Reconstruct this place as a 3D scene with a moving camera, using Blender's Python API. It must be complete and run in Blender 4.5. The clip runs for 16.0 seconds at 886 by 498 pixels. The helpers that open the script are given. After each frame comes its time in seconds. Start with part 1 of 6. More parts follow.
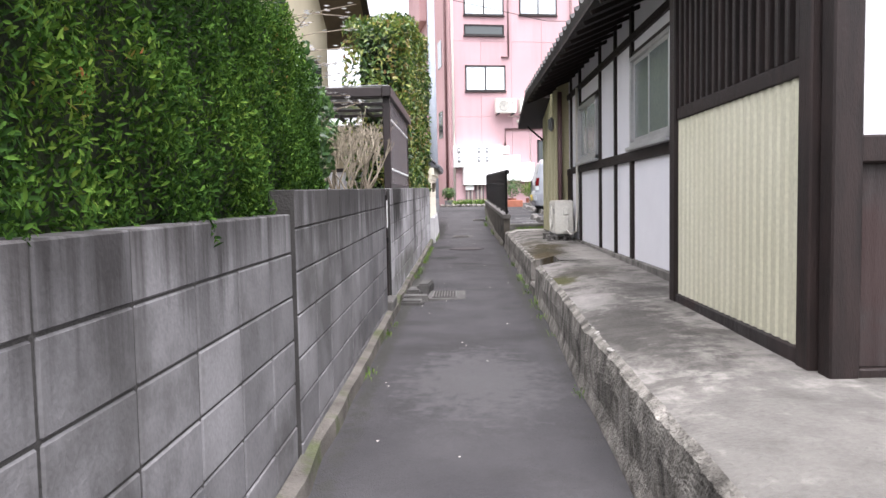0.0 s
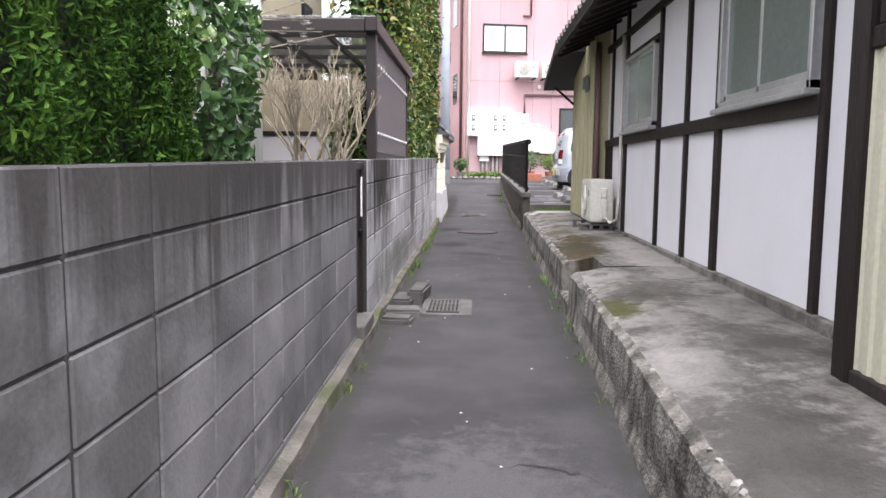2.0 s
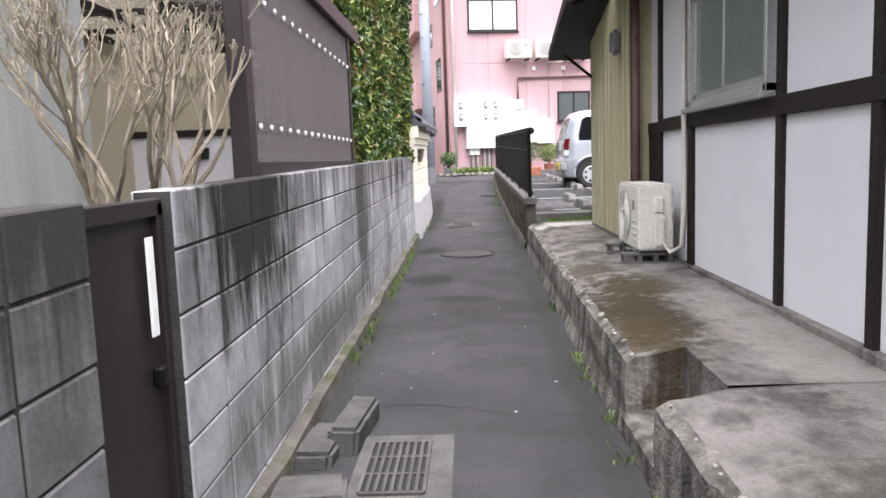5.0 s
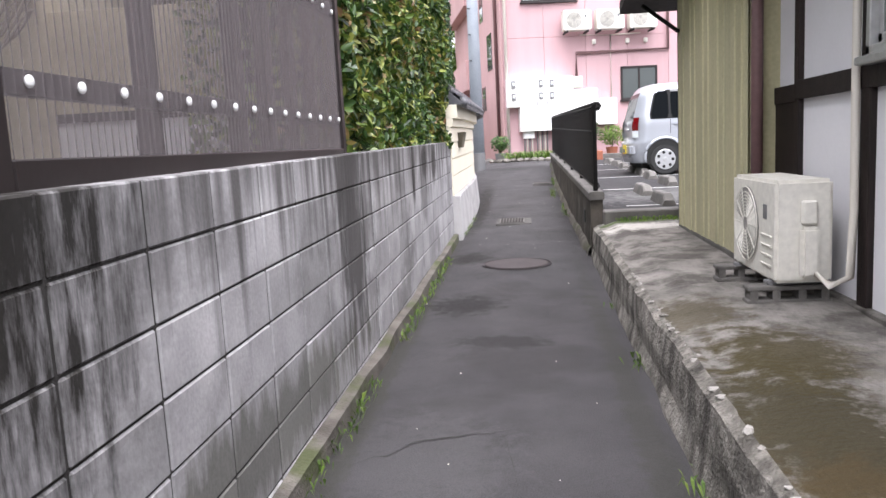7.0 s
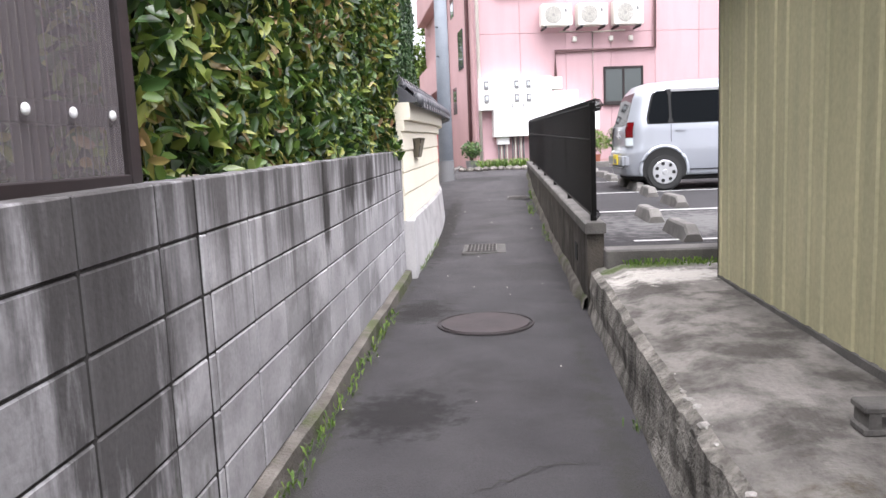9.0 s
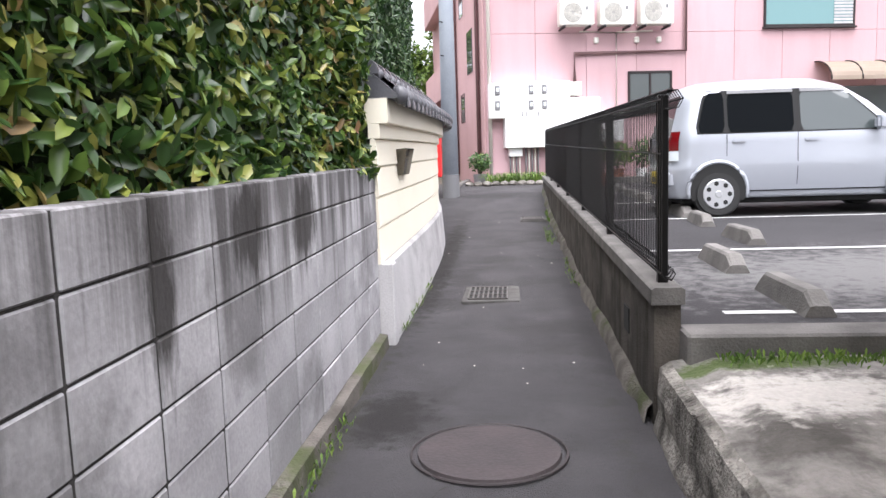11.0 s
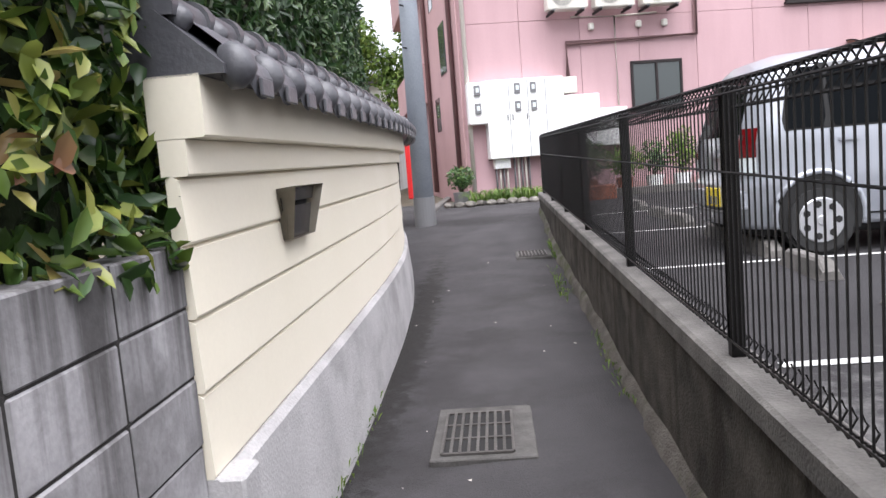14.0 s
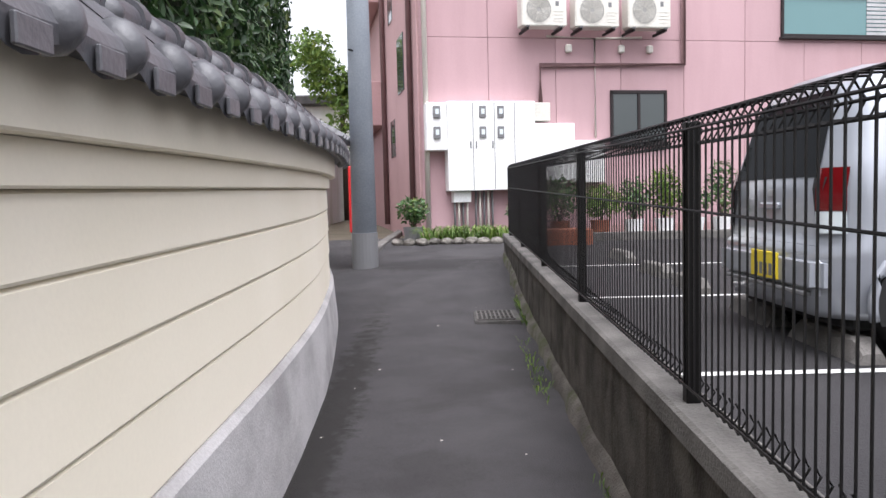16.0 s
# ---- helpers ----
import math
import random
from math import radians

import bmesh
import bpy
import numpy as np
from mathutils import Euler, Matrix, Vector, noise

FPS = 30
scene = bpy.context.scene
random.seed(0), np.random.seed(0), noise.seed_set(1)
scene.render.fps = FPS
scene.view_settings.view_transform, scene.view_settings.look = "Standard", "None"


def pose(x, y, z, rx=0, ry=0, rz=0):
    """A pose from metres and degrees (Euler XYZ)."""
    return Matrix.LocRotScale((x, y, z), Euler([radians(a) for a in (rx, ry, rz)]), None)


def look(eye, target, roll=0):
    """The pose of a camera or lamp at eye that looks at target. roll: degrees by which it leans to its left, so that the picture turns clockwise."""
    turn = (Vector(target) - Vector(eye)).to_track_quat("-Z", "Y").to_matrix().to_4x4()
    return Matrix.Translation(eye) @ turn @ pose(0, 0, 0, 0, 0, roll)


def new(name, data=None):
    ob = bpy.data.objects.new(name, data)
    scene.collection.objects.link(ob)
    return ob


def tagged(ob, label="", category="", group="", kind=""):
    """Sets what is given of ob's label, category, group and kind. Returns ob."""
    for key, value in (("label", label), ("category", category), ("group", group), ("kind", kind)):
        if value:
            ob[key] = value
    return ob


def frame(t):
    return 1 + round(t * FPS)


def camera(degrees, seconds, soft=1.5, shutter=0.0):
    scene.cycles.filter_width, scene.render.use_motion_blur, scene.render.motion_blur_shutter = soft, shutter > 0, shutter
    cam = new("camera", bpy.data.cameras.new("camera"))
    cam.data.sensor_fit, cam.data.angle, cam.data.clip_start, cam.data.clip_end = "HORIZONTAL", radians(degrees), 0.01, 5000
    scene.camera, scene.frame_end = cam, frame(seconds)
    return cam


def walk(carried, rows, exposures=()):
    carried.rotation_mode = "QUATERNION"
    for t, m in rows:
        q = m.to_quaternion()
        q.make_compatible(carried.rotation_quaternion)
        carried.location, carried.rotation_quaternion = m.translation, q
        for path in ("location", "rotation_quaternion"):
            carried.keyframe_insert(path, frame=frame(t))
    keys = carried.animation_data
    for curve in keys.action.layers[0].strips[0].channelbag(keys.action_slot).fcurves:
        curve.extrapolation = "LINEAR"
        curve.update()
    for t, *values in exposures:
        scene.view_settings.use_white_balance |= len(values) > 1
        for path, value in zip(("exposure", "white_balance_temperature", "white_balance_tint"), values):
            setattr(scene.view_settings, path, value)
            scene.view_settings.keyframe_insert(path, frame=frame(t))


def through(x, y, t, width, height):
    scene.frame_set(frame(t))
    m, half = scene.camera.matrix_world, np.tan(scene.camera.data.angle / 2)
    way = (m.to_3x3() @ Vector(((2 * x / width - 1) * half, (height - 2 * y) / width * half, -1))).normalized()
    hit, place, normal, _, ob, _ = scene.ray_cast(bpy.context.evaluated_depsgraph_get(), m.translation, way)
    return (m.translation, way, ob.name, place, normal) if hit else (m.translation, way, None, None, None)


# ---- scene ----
cam = camera(60.5, 16.0)
PATH = [
    (0, (-0.087, -0.53, 1.114), (-0.136, 1.465, 0.98), -1.1),
    (0.5, (-0.041, 0.07, 1.14), (-0.11, 2.062, 0.972), -1.9),
    (1, (-0.043, 0.645, 1.16), (-0.181, 2.634, 0.996), -1.6),
    (1.5, (-0.02, 1.227, 1.167), (-0.14, 3.215, 0.983), -0.8),
    (2, (-0.041, 1.786, 1.171), (-0.123, 3.773, 0.957), 0.5),
    (2.5, (0.0, 2.372, 1.19), (-0.066, 4.358, 0.961), -0.2),
    (3, (-0.022, 2.923, 1.194), (-0.079, 4.909, 0.966), 0.3),
    (3.5, (0.009, 3.469, 1.224), (-0.053, 5.453, 0.979), -1.5),
    (4, (-0.013, 3.984, 1.212), (-0.106, 5.969, 0.99), -2.3),
    (4.2, (0.004, 4.195, 1.237), (-0.052, 6.183, 1.021), -2.4),
    (6.3, (0.09, 6.182, 1.291), (-0.036, 8.16, 1.024), -1.8),
    (6.5, (0.114, 6.391, 1.274), (-0.014, 8.371, 1.029), -2.4),
    (7, (0.124, 6.905, 1.282), (-0.098, 8.875, 1.016), -2.9),
    (7.5, (0.149, 7.474, 1.312), (-0.025, 9.452, 1.075), -2.2),
    (8, (0.161, 7.981, 1.329), (-0.016, 9.961, 1.109), -2.7),
    (8.5, (0.149, 8.56, 1.321), (0.076, 10.546, 1.096), -1.7),
    (9, (0.141, 9.061, 1.332), (-0.013, 11.038, 1.073), -2.4),
    (9.2, (0.15, 9.246, 1.327), (-0.004, 11.228, 1.107), -3.1),
    (11.3, (0.12, 11.448, 1.386), (-0.06, 13.425, 1.148), -1.7),
    (11.5, (0.128, 11.643, 1.407), (-0.056, 13.618, 1.148), -2.2),
    (12, (0.16, 12.134, 1.441), (-0.02, 14.112, 1.206), -2.6),
    (12.5, (0.148, 12.664, 1.459), (0.061, 14.652, 1.257), -0.5),
    (13, (0.125, 13.152, 1.46), (-0.028, 15.134, 1.24), -1.5),
    (13.5, (0.038, 13.677, 1.468), (-0.17, 15.65, 1.214), -1.2),
    (14, (0.078, 14.141, 1.483), (-0.068, 16.124, 1.275), -4.6),
    (14.5, (0.065, 14.638, 1.498), (0.086, 16.632, 1.343), -1.9),
    (15, (0.09, 15.109, 1.486), (0.166, 17.103, 1.343), -2.8),
    (15.5, (0.067, 15.658, 1.472), (0.074, 17.653, 1.331), -0.9),
    (16, (0.091, 16.189, 1.501), (0.066, 18.184, 1.365), -1.4),
]
walk(cam, [(t, look(eye, target, roll)) for t, eye, target, roll in PATH],
     [(0, 1.95, 6250, 15), (9, 1.95, 6250, 15), (12.5, 1.75, 6200, 14), (15, 1.35, 6200, 14), (16, 1.3, 6200, 14)])

# ---- light ----
world = bpy.data.worlds.new("overcast_sky")
scene.world = world
world.use_nodes = True
wn, wl = world.node_tree.nodes, world.node_tree.links
sky = wn.new("ShaderNodeTexSky")
sky.sky_type, sky.sun_disc = "NISHITA", False
sky.sun_elevation, sky.sun_rotation = radians(71), radians(166)
sky.dust_density, sky.air_density = 4.0, 1.0
pale = wn.new("ShaderNodeHueSaturation")
pale.inputs["Saturation"].default_value = 0.12
wl.new(sky.outputs[0], pale.inputs["Color"])
wl.new(pale.outputs[0], wn["Background"].inputs["Color"])
wn["Background"].inputs["Strength"].default_value = 0.15
sun = new("sun", bpy.data.lights.new("sun", "SUN"))
sun.data.energy, sun.data.angle, sun.data.color = 1.5, radians(80), (1.0, 0.98, 0.96)
sun.matrix_world = look((2.5, -10, 30), (0, 0, 0))


# ---- materials ----
def rgb(c):
    return (c[0], c[1], c[2], 1.0)


def mat(name, base, other=None, rough=0.8, scale=6.0, fine=60.0, bump=0.15, metal=0.0, spec=0.3, stretch=(1, 1, 1),
        streak=None, streak_amt=0.0, streak_scale=(9, 9, 0.6), vary=0.12, moss=None, moss_amt=0.0, moss_scale=1.5, top=None, spots=(), grain_amt=0.2):
    """A surface with broad stains, fine grain and relief, and, if asked, run-down streaks or moss patches."""
    m = bpy.data.materials.new(name)
    m.use_nodes = True
    n, l = m.node_tree.nodes, m.node_tree.links
    b = n["Principled BSDF"]
    geo = n.new("ShaderNodeNewGeometry")
    mp = n.new("ShaderNodeMapping")
    mp.inputs["Scale"].default_value = stretch
    l.new(geo.outputs["Position"], mp.inputs["Vector"])
    big, small = n.new("ShaderNodeTexNoise"), n.new("ShaderNodeTexNoise")
    for t, s, d in ((big, scale, 5), (small, fine, 3)):
        t.inputs["Scale"].default_value, t.inputs["Detail"].default_value = s, d
        l.new(mp.outputs[0], t.inputs["Vector"])
    ramp = n.new("ShaderNodeMapRange")
    ramp.inputs["From Min"].default_value, ramp.inputs["From Max"].default_value = 0.32, 0.68
    l.new(big.outputs["Fac"], ramp.inputs["Value"])
    mix = n.new("ShaderNodeMix")
    mix.data_type = "RGBA"
    mix.inputs[6].default_value = rgb(base)
    mix.inputs[7].default_value = rgb(other or [c * 0.75 for c in base])
    l.new(ramp.outputs[0], mix.inputs[0])
    out = mix.outputs[2]

    def layer(out, colour, amount, sc, low, high, seed):
        mp2 = n.new("ShaderNodeMapping")
        mp2.inputs["Scale"].default_value = sc
        mp2.inputs["Location"].default_value = (seed, seed * 2, 0)
        l.new(geo.outputs["Position"], mp2.inputs["Vector"])
        t = n.new("ShaderNodeTexNoise")
        t.inputs["Scale"].default_value, t.inputs["Detail"].default_value, t.inputs["Roughness"].default_value = 1.0, 6, 0.6
        l.new(mp2.outputs[0], t.inputs["Vector"])
        r = n.new("ShaderNodeMapRange")
        r.inputs["From Min"].default_value, r.inputs["From Max"].default_value = low, high
        r.inputs["To Max"].default_value = amount
        value = t.outputs["Fac"]
        if top and seed == 3.1:
            # dirt that runs down from the coping
            sep, lift, sm = n.new("ShaderNodeSeparateXYZ"), n.new("ShaderNodeMath"), n.new("ShaderNodeMath")
            l.new(geo.outputs["Position"], sep.inputs[0])
            lift.operation = "MULTIPLY_ADD"
            lift.inputs[1].default_value, lift.inputs[2].default_value = top[1], -top[0] * top[1]
            l.new(sep.outputs["Z"], lift.inputs[0])
            sm.operation = "ADD"
            l.new(lift.outputs[0], sm.inputs[0])
            l.new(value, sm.inputs[1])
            value = sm.outputs[0]
        l.new(value, r.inputs["Value"])
        mx = n.new("ShaderNodeMix")
        mx.data_type = "RGBA"
        l.new(r.outputs[0], mx.inputs[0])
        l.new(out, mx.inputs[6])
        mx.inputs[7].default_value = rgb(colour)
        return mx.outputs[2]

    if streak:
        out = layer(out, streak, streak_amt, streak_scale, 0.45, 0.68, 3.1)
    if moss:
        out = layer(out, moss, moss_amt, (moss_scale,) * 3, 0.52, 0.62, 7.7)
    for (cx, cy, cz), (rx, ry, rz), colour, amount in spots:
        # a stain or toned patch of its own place and size with a ragged rim
        at = n.new("ShaderNodeMapping")
        at.inputs["Scale"].default_value = (1 / rx, 1 / ry, 1 / rz)
        at.inputs["Location"].default_value = (-cx / rx, -cy / ry, -cz / rz)
        l.new(geo.outputs["Position"], at.inputs["Vector"])
        far_off = n.new("ShaderNodeVectorMath")
        far_off.operation = "LENGTH"
        l.new(at.outputs[0], far_off.inputs[0])
        ragged = n.new("ShaderNodeMapping")
        ragged.inputs["Scale"].default_value = (11, 11, 2.2) if rx > 5 or rz > 0.2 else (9, 7, 9)
        l.new(geo.outputs["Position"], ragged.inputs["Vector"])
        rag = n.new("ShaderNodeTexNoise")
        rag.inputs["Scale"].default_value, rag.inputs["Detail"].default_value, rag.inputs["Roughness"].default_value = 1.0, 7, 0.68
        l.new(ragged.outputs[0], rag.inputs["Vector"])
        add_rag = n.new("ShaderNodeMath")
        add_rag.operation = "MULTIPLY_ADD"
        add_rag.inputs[1].default_value = 2.6
        l.new(rag.outputs["Fac"], add_rag.inputs[0])
        l.new(far_off.outputs["Value"], add_rag.inputs[2])
        edge = n.new("ShaderNodeMapRange")
        edge.inputs["From Min"].default_value, edge.inputs["From Max"].default_value = 2.4, 1.85
        edge.inputs["To Max"].default_value = amount
        l.new(add_rag.outputs[0], edge.inputs["Value"])
        stain = n.new("ShaderNodeMix")
        stain.data_type = "RGBA"
        l.new(edge.outputs[0], stain.inputs[0])
        l.new(out, stain.inputs[6])
        stain.inputs[7].default_value = rgb(colour)
        out = stain.outputs[2]
    info = n.new("ShaderNodeObjectInfo")
    hs = n.new("ShaderNodeHueSaturation")
    vr = n.new("ShaderNodeMapRange")
    vr.inputs["To Min"].default_value, vr.inputs["To Max"].default_value = 1 - vary, 1 + vary
    l.new(info.outputs["Random"], vr.inputs["Value"])
    l.new(vr.outputs[0], hs.inputs["Value"])
    l.new(out, hs.inputs["Color"])
    sm = n.new("ShaderNodeMapRange")
    sm.inputs["To Min"].default_value, sm.inputs["To Max"].default_value = 1 - grain_amt, 1 + grain_amt
    l.new(small.outputs["Fac"], sm.inputs["Value"])
    mul = n.new("ShaderNodeMix")
    mul.data_type, mul.blend_type = "RGBA", "MULTIPLY"
    mul.inputs[0].default_value = 1.0
    l.new(hs.outputs[0], mul.inputs[6])
    l.new(sm.outputs[0], mul.inputs[7])
    l.new(mul.outputs[2], b.inputs["Base Color"])
    b.inputs["Roughness"].default_value, b.inputs["Metallic"].default_value = rough, metal
    b.inputs["Specular IOR Level"].default_value = spec
    if bump:
        add = n.new("ShaderNodeMath")
        add.operation = "ADD"
        l.new(big.outputs["Fac"], add.inputs[0])
        l.new(small.outputs["Fac"], add.inputs[1])
        bp = n.new("ShaderNodeBump")
        bp.inputs["Strength"].default_value, bp.inputs["Distance"].default_value = bump, 0.02
        l.new(add.outputs[0], bp.inputs["Height"])
        l.new(bp.outputs[0], b.inputs["Normal"])
    return m


def leaf_mat(name, colours, rough=0.45, spec=0.4, through=0.25):
    """Foliage whose leaves differ one from another."""
    m = bpy.data.materials.new(name)
    m.use_nodes = True
    n, l = m.node_tree.nodes, m.node_tree.links
    b = n["Principled BSDF"]
    geo = n.new("ShaderNodeNewGeometry")
    ramp = n.new("ShaderNodeValToRGB")
    while len(ramp.color_ramp.elements) < len(colours):
        ramp.color_ramp.elements.new(0.5)
    for e, (p, c) in zip(ramp.color_ramp.elements, colours):
        e.position, e.color = p, rgb(c)
    noi = n.new("ShaderNodeTexNoise")
    noi.inputs["Scale"].default_value = 1.6
    l.new(geo.outputs["Position"], noi.inputs["Vector"])
    add = n.new("ShaderNodeMath")
    add.operation = "MULTIPLY_ADD"
    l.new(noi.outputs["Fac"], add.inputs[0])
    add.inputs[1].default_value = 0.9
    sub = n.new("ShaderNodeMath")
    sub.operation = "MULTIPLY_ADD"
    l.new(geo.outputs["Random Per Island"], sub.inputs[0])
    sub.inputs[1].default_value, sub.inputs[2].default_value = 0.75, -0.35
    l.new(sub.outputs[0], add.inputs[2])
    l.new(add.outputs[0], ramp.inputs[0])
    l.new(ramp.outputs[0], b.inputs["Base Color"])
    b.inputs["Roughness"].default_value, b.inputs["Specular IOR Level"].default_value = rough, spec
    tr = n.new("ShaderNodeBsdfTranslucent")
    l.new(ramp.outputs[0], tr.inputs["Color"])
    mx = n.new("ShaderNodeMixShader")
    mx.inputs[0].default_value = through
    l.new(b.outputs[0], mx.inputs[1])
    l.new(tr.outputs[0], mx.inputs[2])
    l.new(mx.outputs[0], n["Material Output"].inputs["Surface"])
    return m


def plain(name, base, rough=0.5, metal=0.0, spec=0.5, coat=0.0):
    m = bpy.data.materials.new(name)
    m.use_nodes = True
    b = m.node_tree.nodes["Principled BSDF"]
    b.inputs["Base Color"].default_value = rgb(base)
    b.inputs["Roughness"].default_value, b.inputs["Metallic"].default_value = rough, metal
    b.inputs["Specular IOR Level"].default_value, b.inputs["Coat Weight"].default_value = spec, coat
    return m


def see_through(name, base, clear, rough):
    m = plain(name, base, rough)
    n, l = m.node_tree.nodes, m.node_tree.links
    t = n.new("ShaderNodeBsdfTransparent")
    mx = n.new("ShaderNodeMixShader")
    mx.inputs[0].default_value = clear
    l.new(n["Principled BSDF"].outputs[0], mx.inputs[1])
    l.new(t.outputs[0], mx.inputs[2])
    l.new(mx.outputs[0], n["Material Output"].inputs["Surface"])
    return m


ASPHALT = mat("asphalt", (0.058, 0.055, 0.058), (0.082, 0.078, 0.081), 0.9, 2.2, 150, 0.9, grain_amt=0.42, moss=(0.045, 0.042, 0.043), moss_amt=0.6, moss_scale=1.1,
              spots=[((-0.37, 12.56, 0), (0.3, 0.34, 9), (0.026, 0.024, 0.024), 0.9), ((-0.49, 14.75, 0), (0.22, 0.4, 9), (0.027, 0.025, 0.024), 0.85),
                     ((-0.04, 11.5, 0), (0.32, 0.16, 9), (0.03, 0.028, 0.028), 0.7), ((0.0, 4.3, 0), (0.5, 0.9, 9), (0.12, 0.115, 0.118), 0.7),
                     ((-0.38, 9.8, 0), (0.45, 0.5, 9), (0.1, 0.096, 0.1), 0.6), ((-0.2, 25.6, 0), (0.9, 0.5, 9), (0.034, 0.032, 0.033), 0.8),
                     ((-0.62, 20.0, 0), (0.16, 3.6, 9), (0.03, 0.028, 0.026), 0.85), ((0.6, 9.0, 0), (0.08, 5.5, 9), (0.045, 0.045, 0.032), 0.4),
                     ((-0.68, 9.0, 0), (0.08, 7.5, 9), (0.045, 0.045, 0.032), 0.5)])
LOT = mat("lot_asphalt", (0.021, 0.02, 0.021), (0.036, 0.034, 0.036), 0.9, 0.7, 120, 0.3, spots=[((3.2, 16.0, 0.6), (2.6, 1.2, 9), (0.12, 0.117, 0.115), 0.75)])
EARTH = mat("earth", (0.12, 0.1, 0.075), (0.08, 0.07, 0.05), 0.95, 2, 40, 0.5)
BLOCK = mat("concrete_block", (0.42, 0.41, 0.42), (0.28, 0.272, 0.28), 0.92, 3.0, 60, 0.12,
            streak=(0.045, 0.041, 0.039), streak_amt=0.8, streak_scale=(3, 11, 0.55), vary=0.18, top=(1.02, 0.5), moss=(0.09, 0.086, 0.086), moss_amt=0.55, moss_scale=1.3,
            # the patch at y 10.75 is a tall darker band down the wall
            spots=[((-0.79, 7.9, 1.15), (9, 0.66, 0.55), (0.014, 0.012, 0.010), 0.97), ((-0.79, 10.75, 1.0), (9, 0.34, 0.9), (0.06, 0.056, 0.055), 0.85),
                   ((-0.79, 13.66, 1.15), (9, 0.2, 0.2), (0.03, 0.027, 0.025), 0.9), ((-0.79, 14.36, 1.14), (9, 0.22, 0.2), (0.03, 0.027, 0.025), 0.9),
                   ((-0.79, 12.98, 1.05), (9, 0.1, 0.3), (0.03, 0.027, 0.025), 0.9), ((-0.79, 9.2, 0.3), (9, 1.9, 0.2), (0.1, 0.1, 0.08), 0.7)])
# darker copy of the block with dirt streaks, darkest along the top
DARKBLOCK = mat("old_dirty_block", (0.2, 0.194, 0.198), (0.105, 0.101, 0.103), 0.93, 2.6, 60, 0.15,
               streak=(0.03, 0.027, 0.026), streak_amt=0.88, streak_scale=(3, 10.0, 0.5), vary=0.22, top=(0.9, 0.85), moss=(0.05, 0.047, 0.045), moss_amt=0.6, moss_scale=1.4)
MORTAR = mat("mortar", (0.05, 0.047, 0.045), (0.035, 0.033, 0.031), 0.95, 8, 90, 0.3)
FOOT = mat("footing", (0.15, 0.135, 0.12), (0.07, 0.063, 0.055), 0.95, 5, 70, 0.6, moss=(0.05, 0.065, 0.018), moss_amt=0.75, moss_scale=2.2)
CEMENT = mat("weathered_cement", (0.245, 0.228, 0.21), (0.15, 0.14, 0.128), 0.92, 2.2, 45, 0.6,
             moss=(0.045, 0.041, 0.035), moss_amt=0.7, moss_scale=3.1, streak=(0.055, 0.05, 0.045), streak_amt=0.75, streak_scale=(7.5, 4.5, 4),
             # the first patch just darkens the terrace's near end
             spots=[((1.3, 1.6, 0.35), (1.3, 1.3, 9), (0.1, 0.094, 0.086), 0.75), ((0.95, 9.1, 0.4), (0.3, 1.0, 9), (0.034, 0.028, 0.013), 0.97), ((0.86, 8.6, 0.4), (0.2, 0.4, 9), (0.05, 0.034, 0.013), 0.7), ((1.1, 9.85, 0.4), (0.3, 0.45, 9), (0.045, 0.036, 0.014), 0.9),
                    ((0.8, 6.2, 0.35), (0.16, 0.28, 9), (0.05, 0.05, 0.009), 0.9), ((1.1, 6.6, 0.35), (0.3, 0.5, 9), (0.05, 0.046, 0.035), 0.75),
                    ((0.9, 10.6, 0.4), (0.25, 0.4, 9), (0.06, 0.05, 0.028), 0.8), ((1.45, 8.3, 0.4), (0.25, 1.6, 9), (0.3, 0.28, 0.255), 0.6),
                    ((1.1, 14.35, 0.4), (0.5, 0.1, 9), (0.05, 0.075, 0.015), 0.9), ((1.2, 13.95, 0.4), (0.5, 0.28, 9), (0.5, 0.47, 0.43), 0.8),
                    ((0.9, 3.9, 0.35), (0.35, 1.2, 9), (0.045, 0.042, 0.038), 0.8), ((1.25, 5.2, 0.35), (0.3, 0.5, 9), (0.06, 0.056, 0.05), 0.7), ((0.8, 4.9, 0.35), (0.2, 0.5, 9), (0.36, 0.34, 0.32), 0.4)])
ROUGHSTONE = mat("rough_stone", (0.3, 0.28, 0.25), (0.10, 0.092, 0.08), 0.95, 9, 60, 1.0, streak=(0.03, 0.027, 0.023), streak_amt=0.9, streak_scale=(6, 6, 2.0))
LOWWALL = mat("stained_low_wall", (0.1, 0.088, 0.074), (0.03, 0.027, 0.023), 0.93, 4, 80, 0.35,
              streak=(0.022, 0.017, 0.012), streak_amt=0.9, streak_scale=(4, 6, 0.6), moss=(0.13, 0.118, 0.1), moss_amt=0.5, moss_scale=2.3)
WORNRIM = mat("worn_rim", (0.11, 0.105, 0.1), (0.06, 0.057, 0.054), 0.92, 7, 80, 0.4)
CAPPING = mat("cement_capping", (0.17, 0.16, 0.15), (0.09, 0.085, 0.08), 0.9, 4, 80, 0.3)
PLASTER = mat("white_plaster", (0.78, 0.77, 0.80), (0.72, 0.71, 0.74), 0.85, 1.5, 50, 0.03, vary=0.02, grain_amt=0.03)
CREAM = mat("cream_stucco", (0.86, 0.80, 0.67), (0.82, 0.76, 0.62), 0.85, 1.2, 60, 0.025, vary=0.02, grain_amt=0.03)
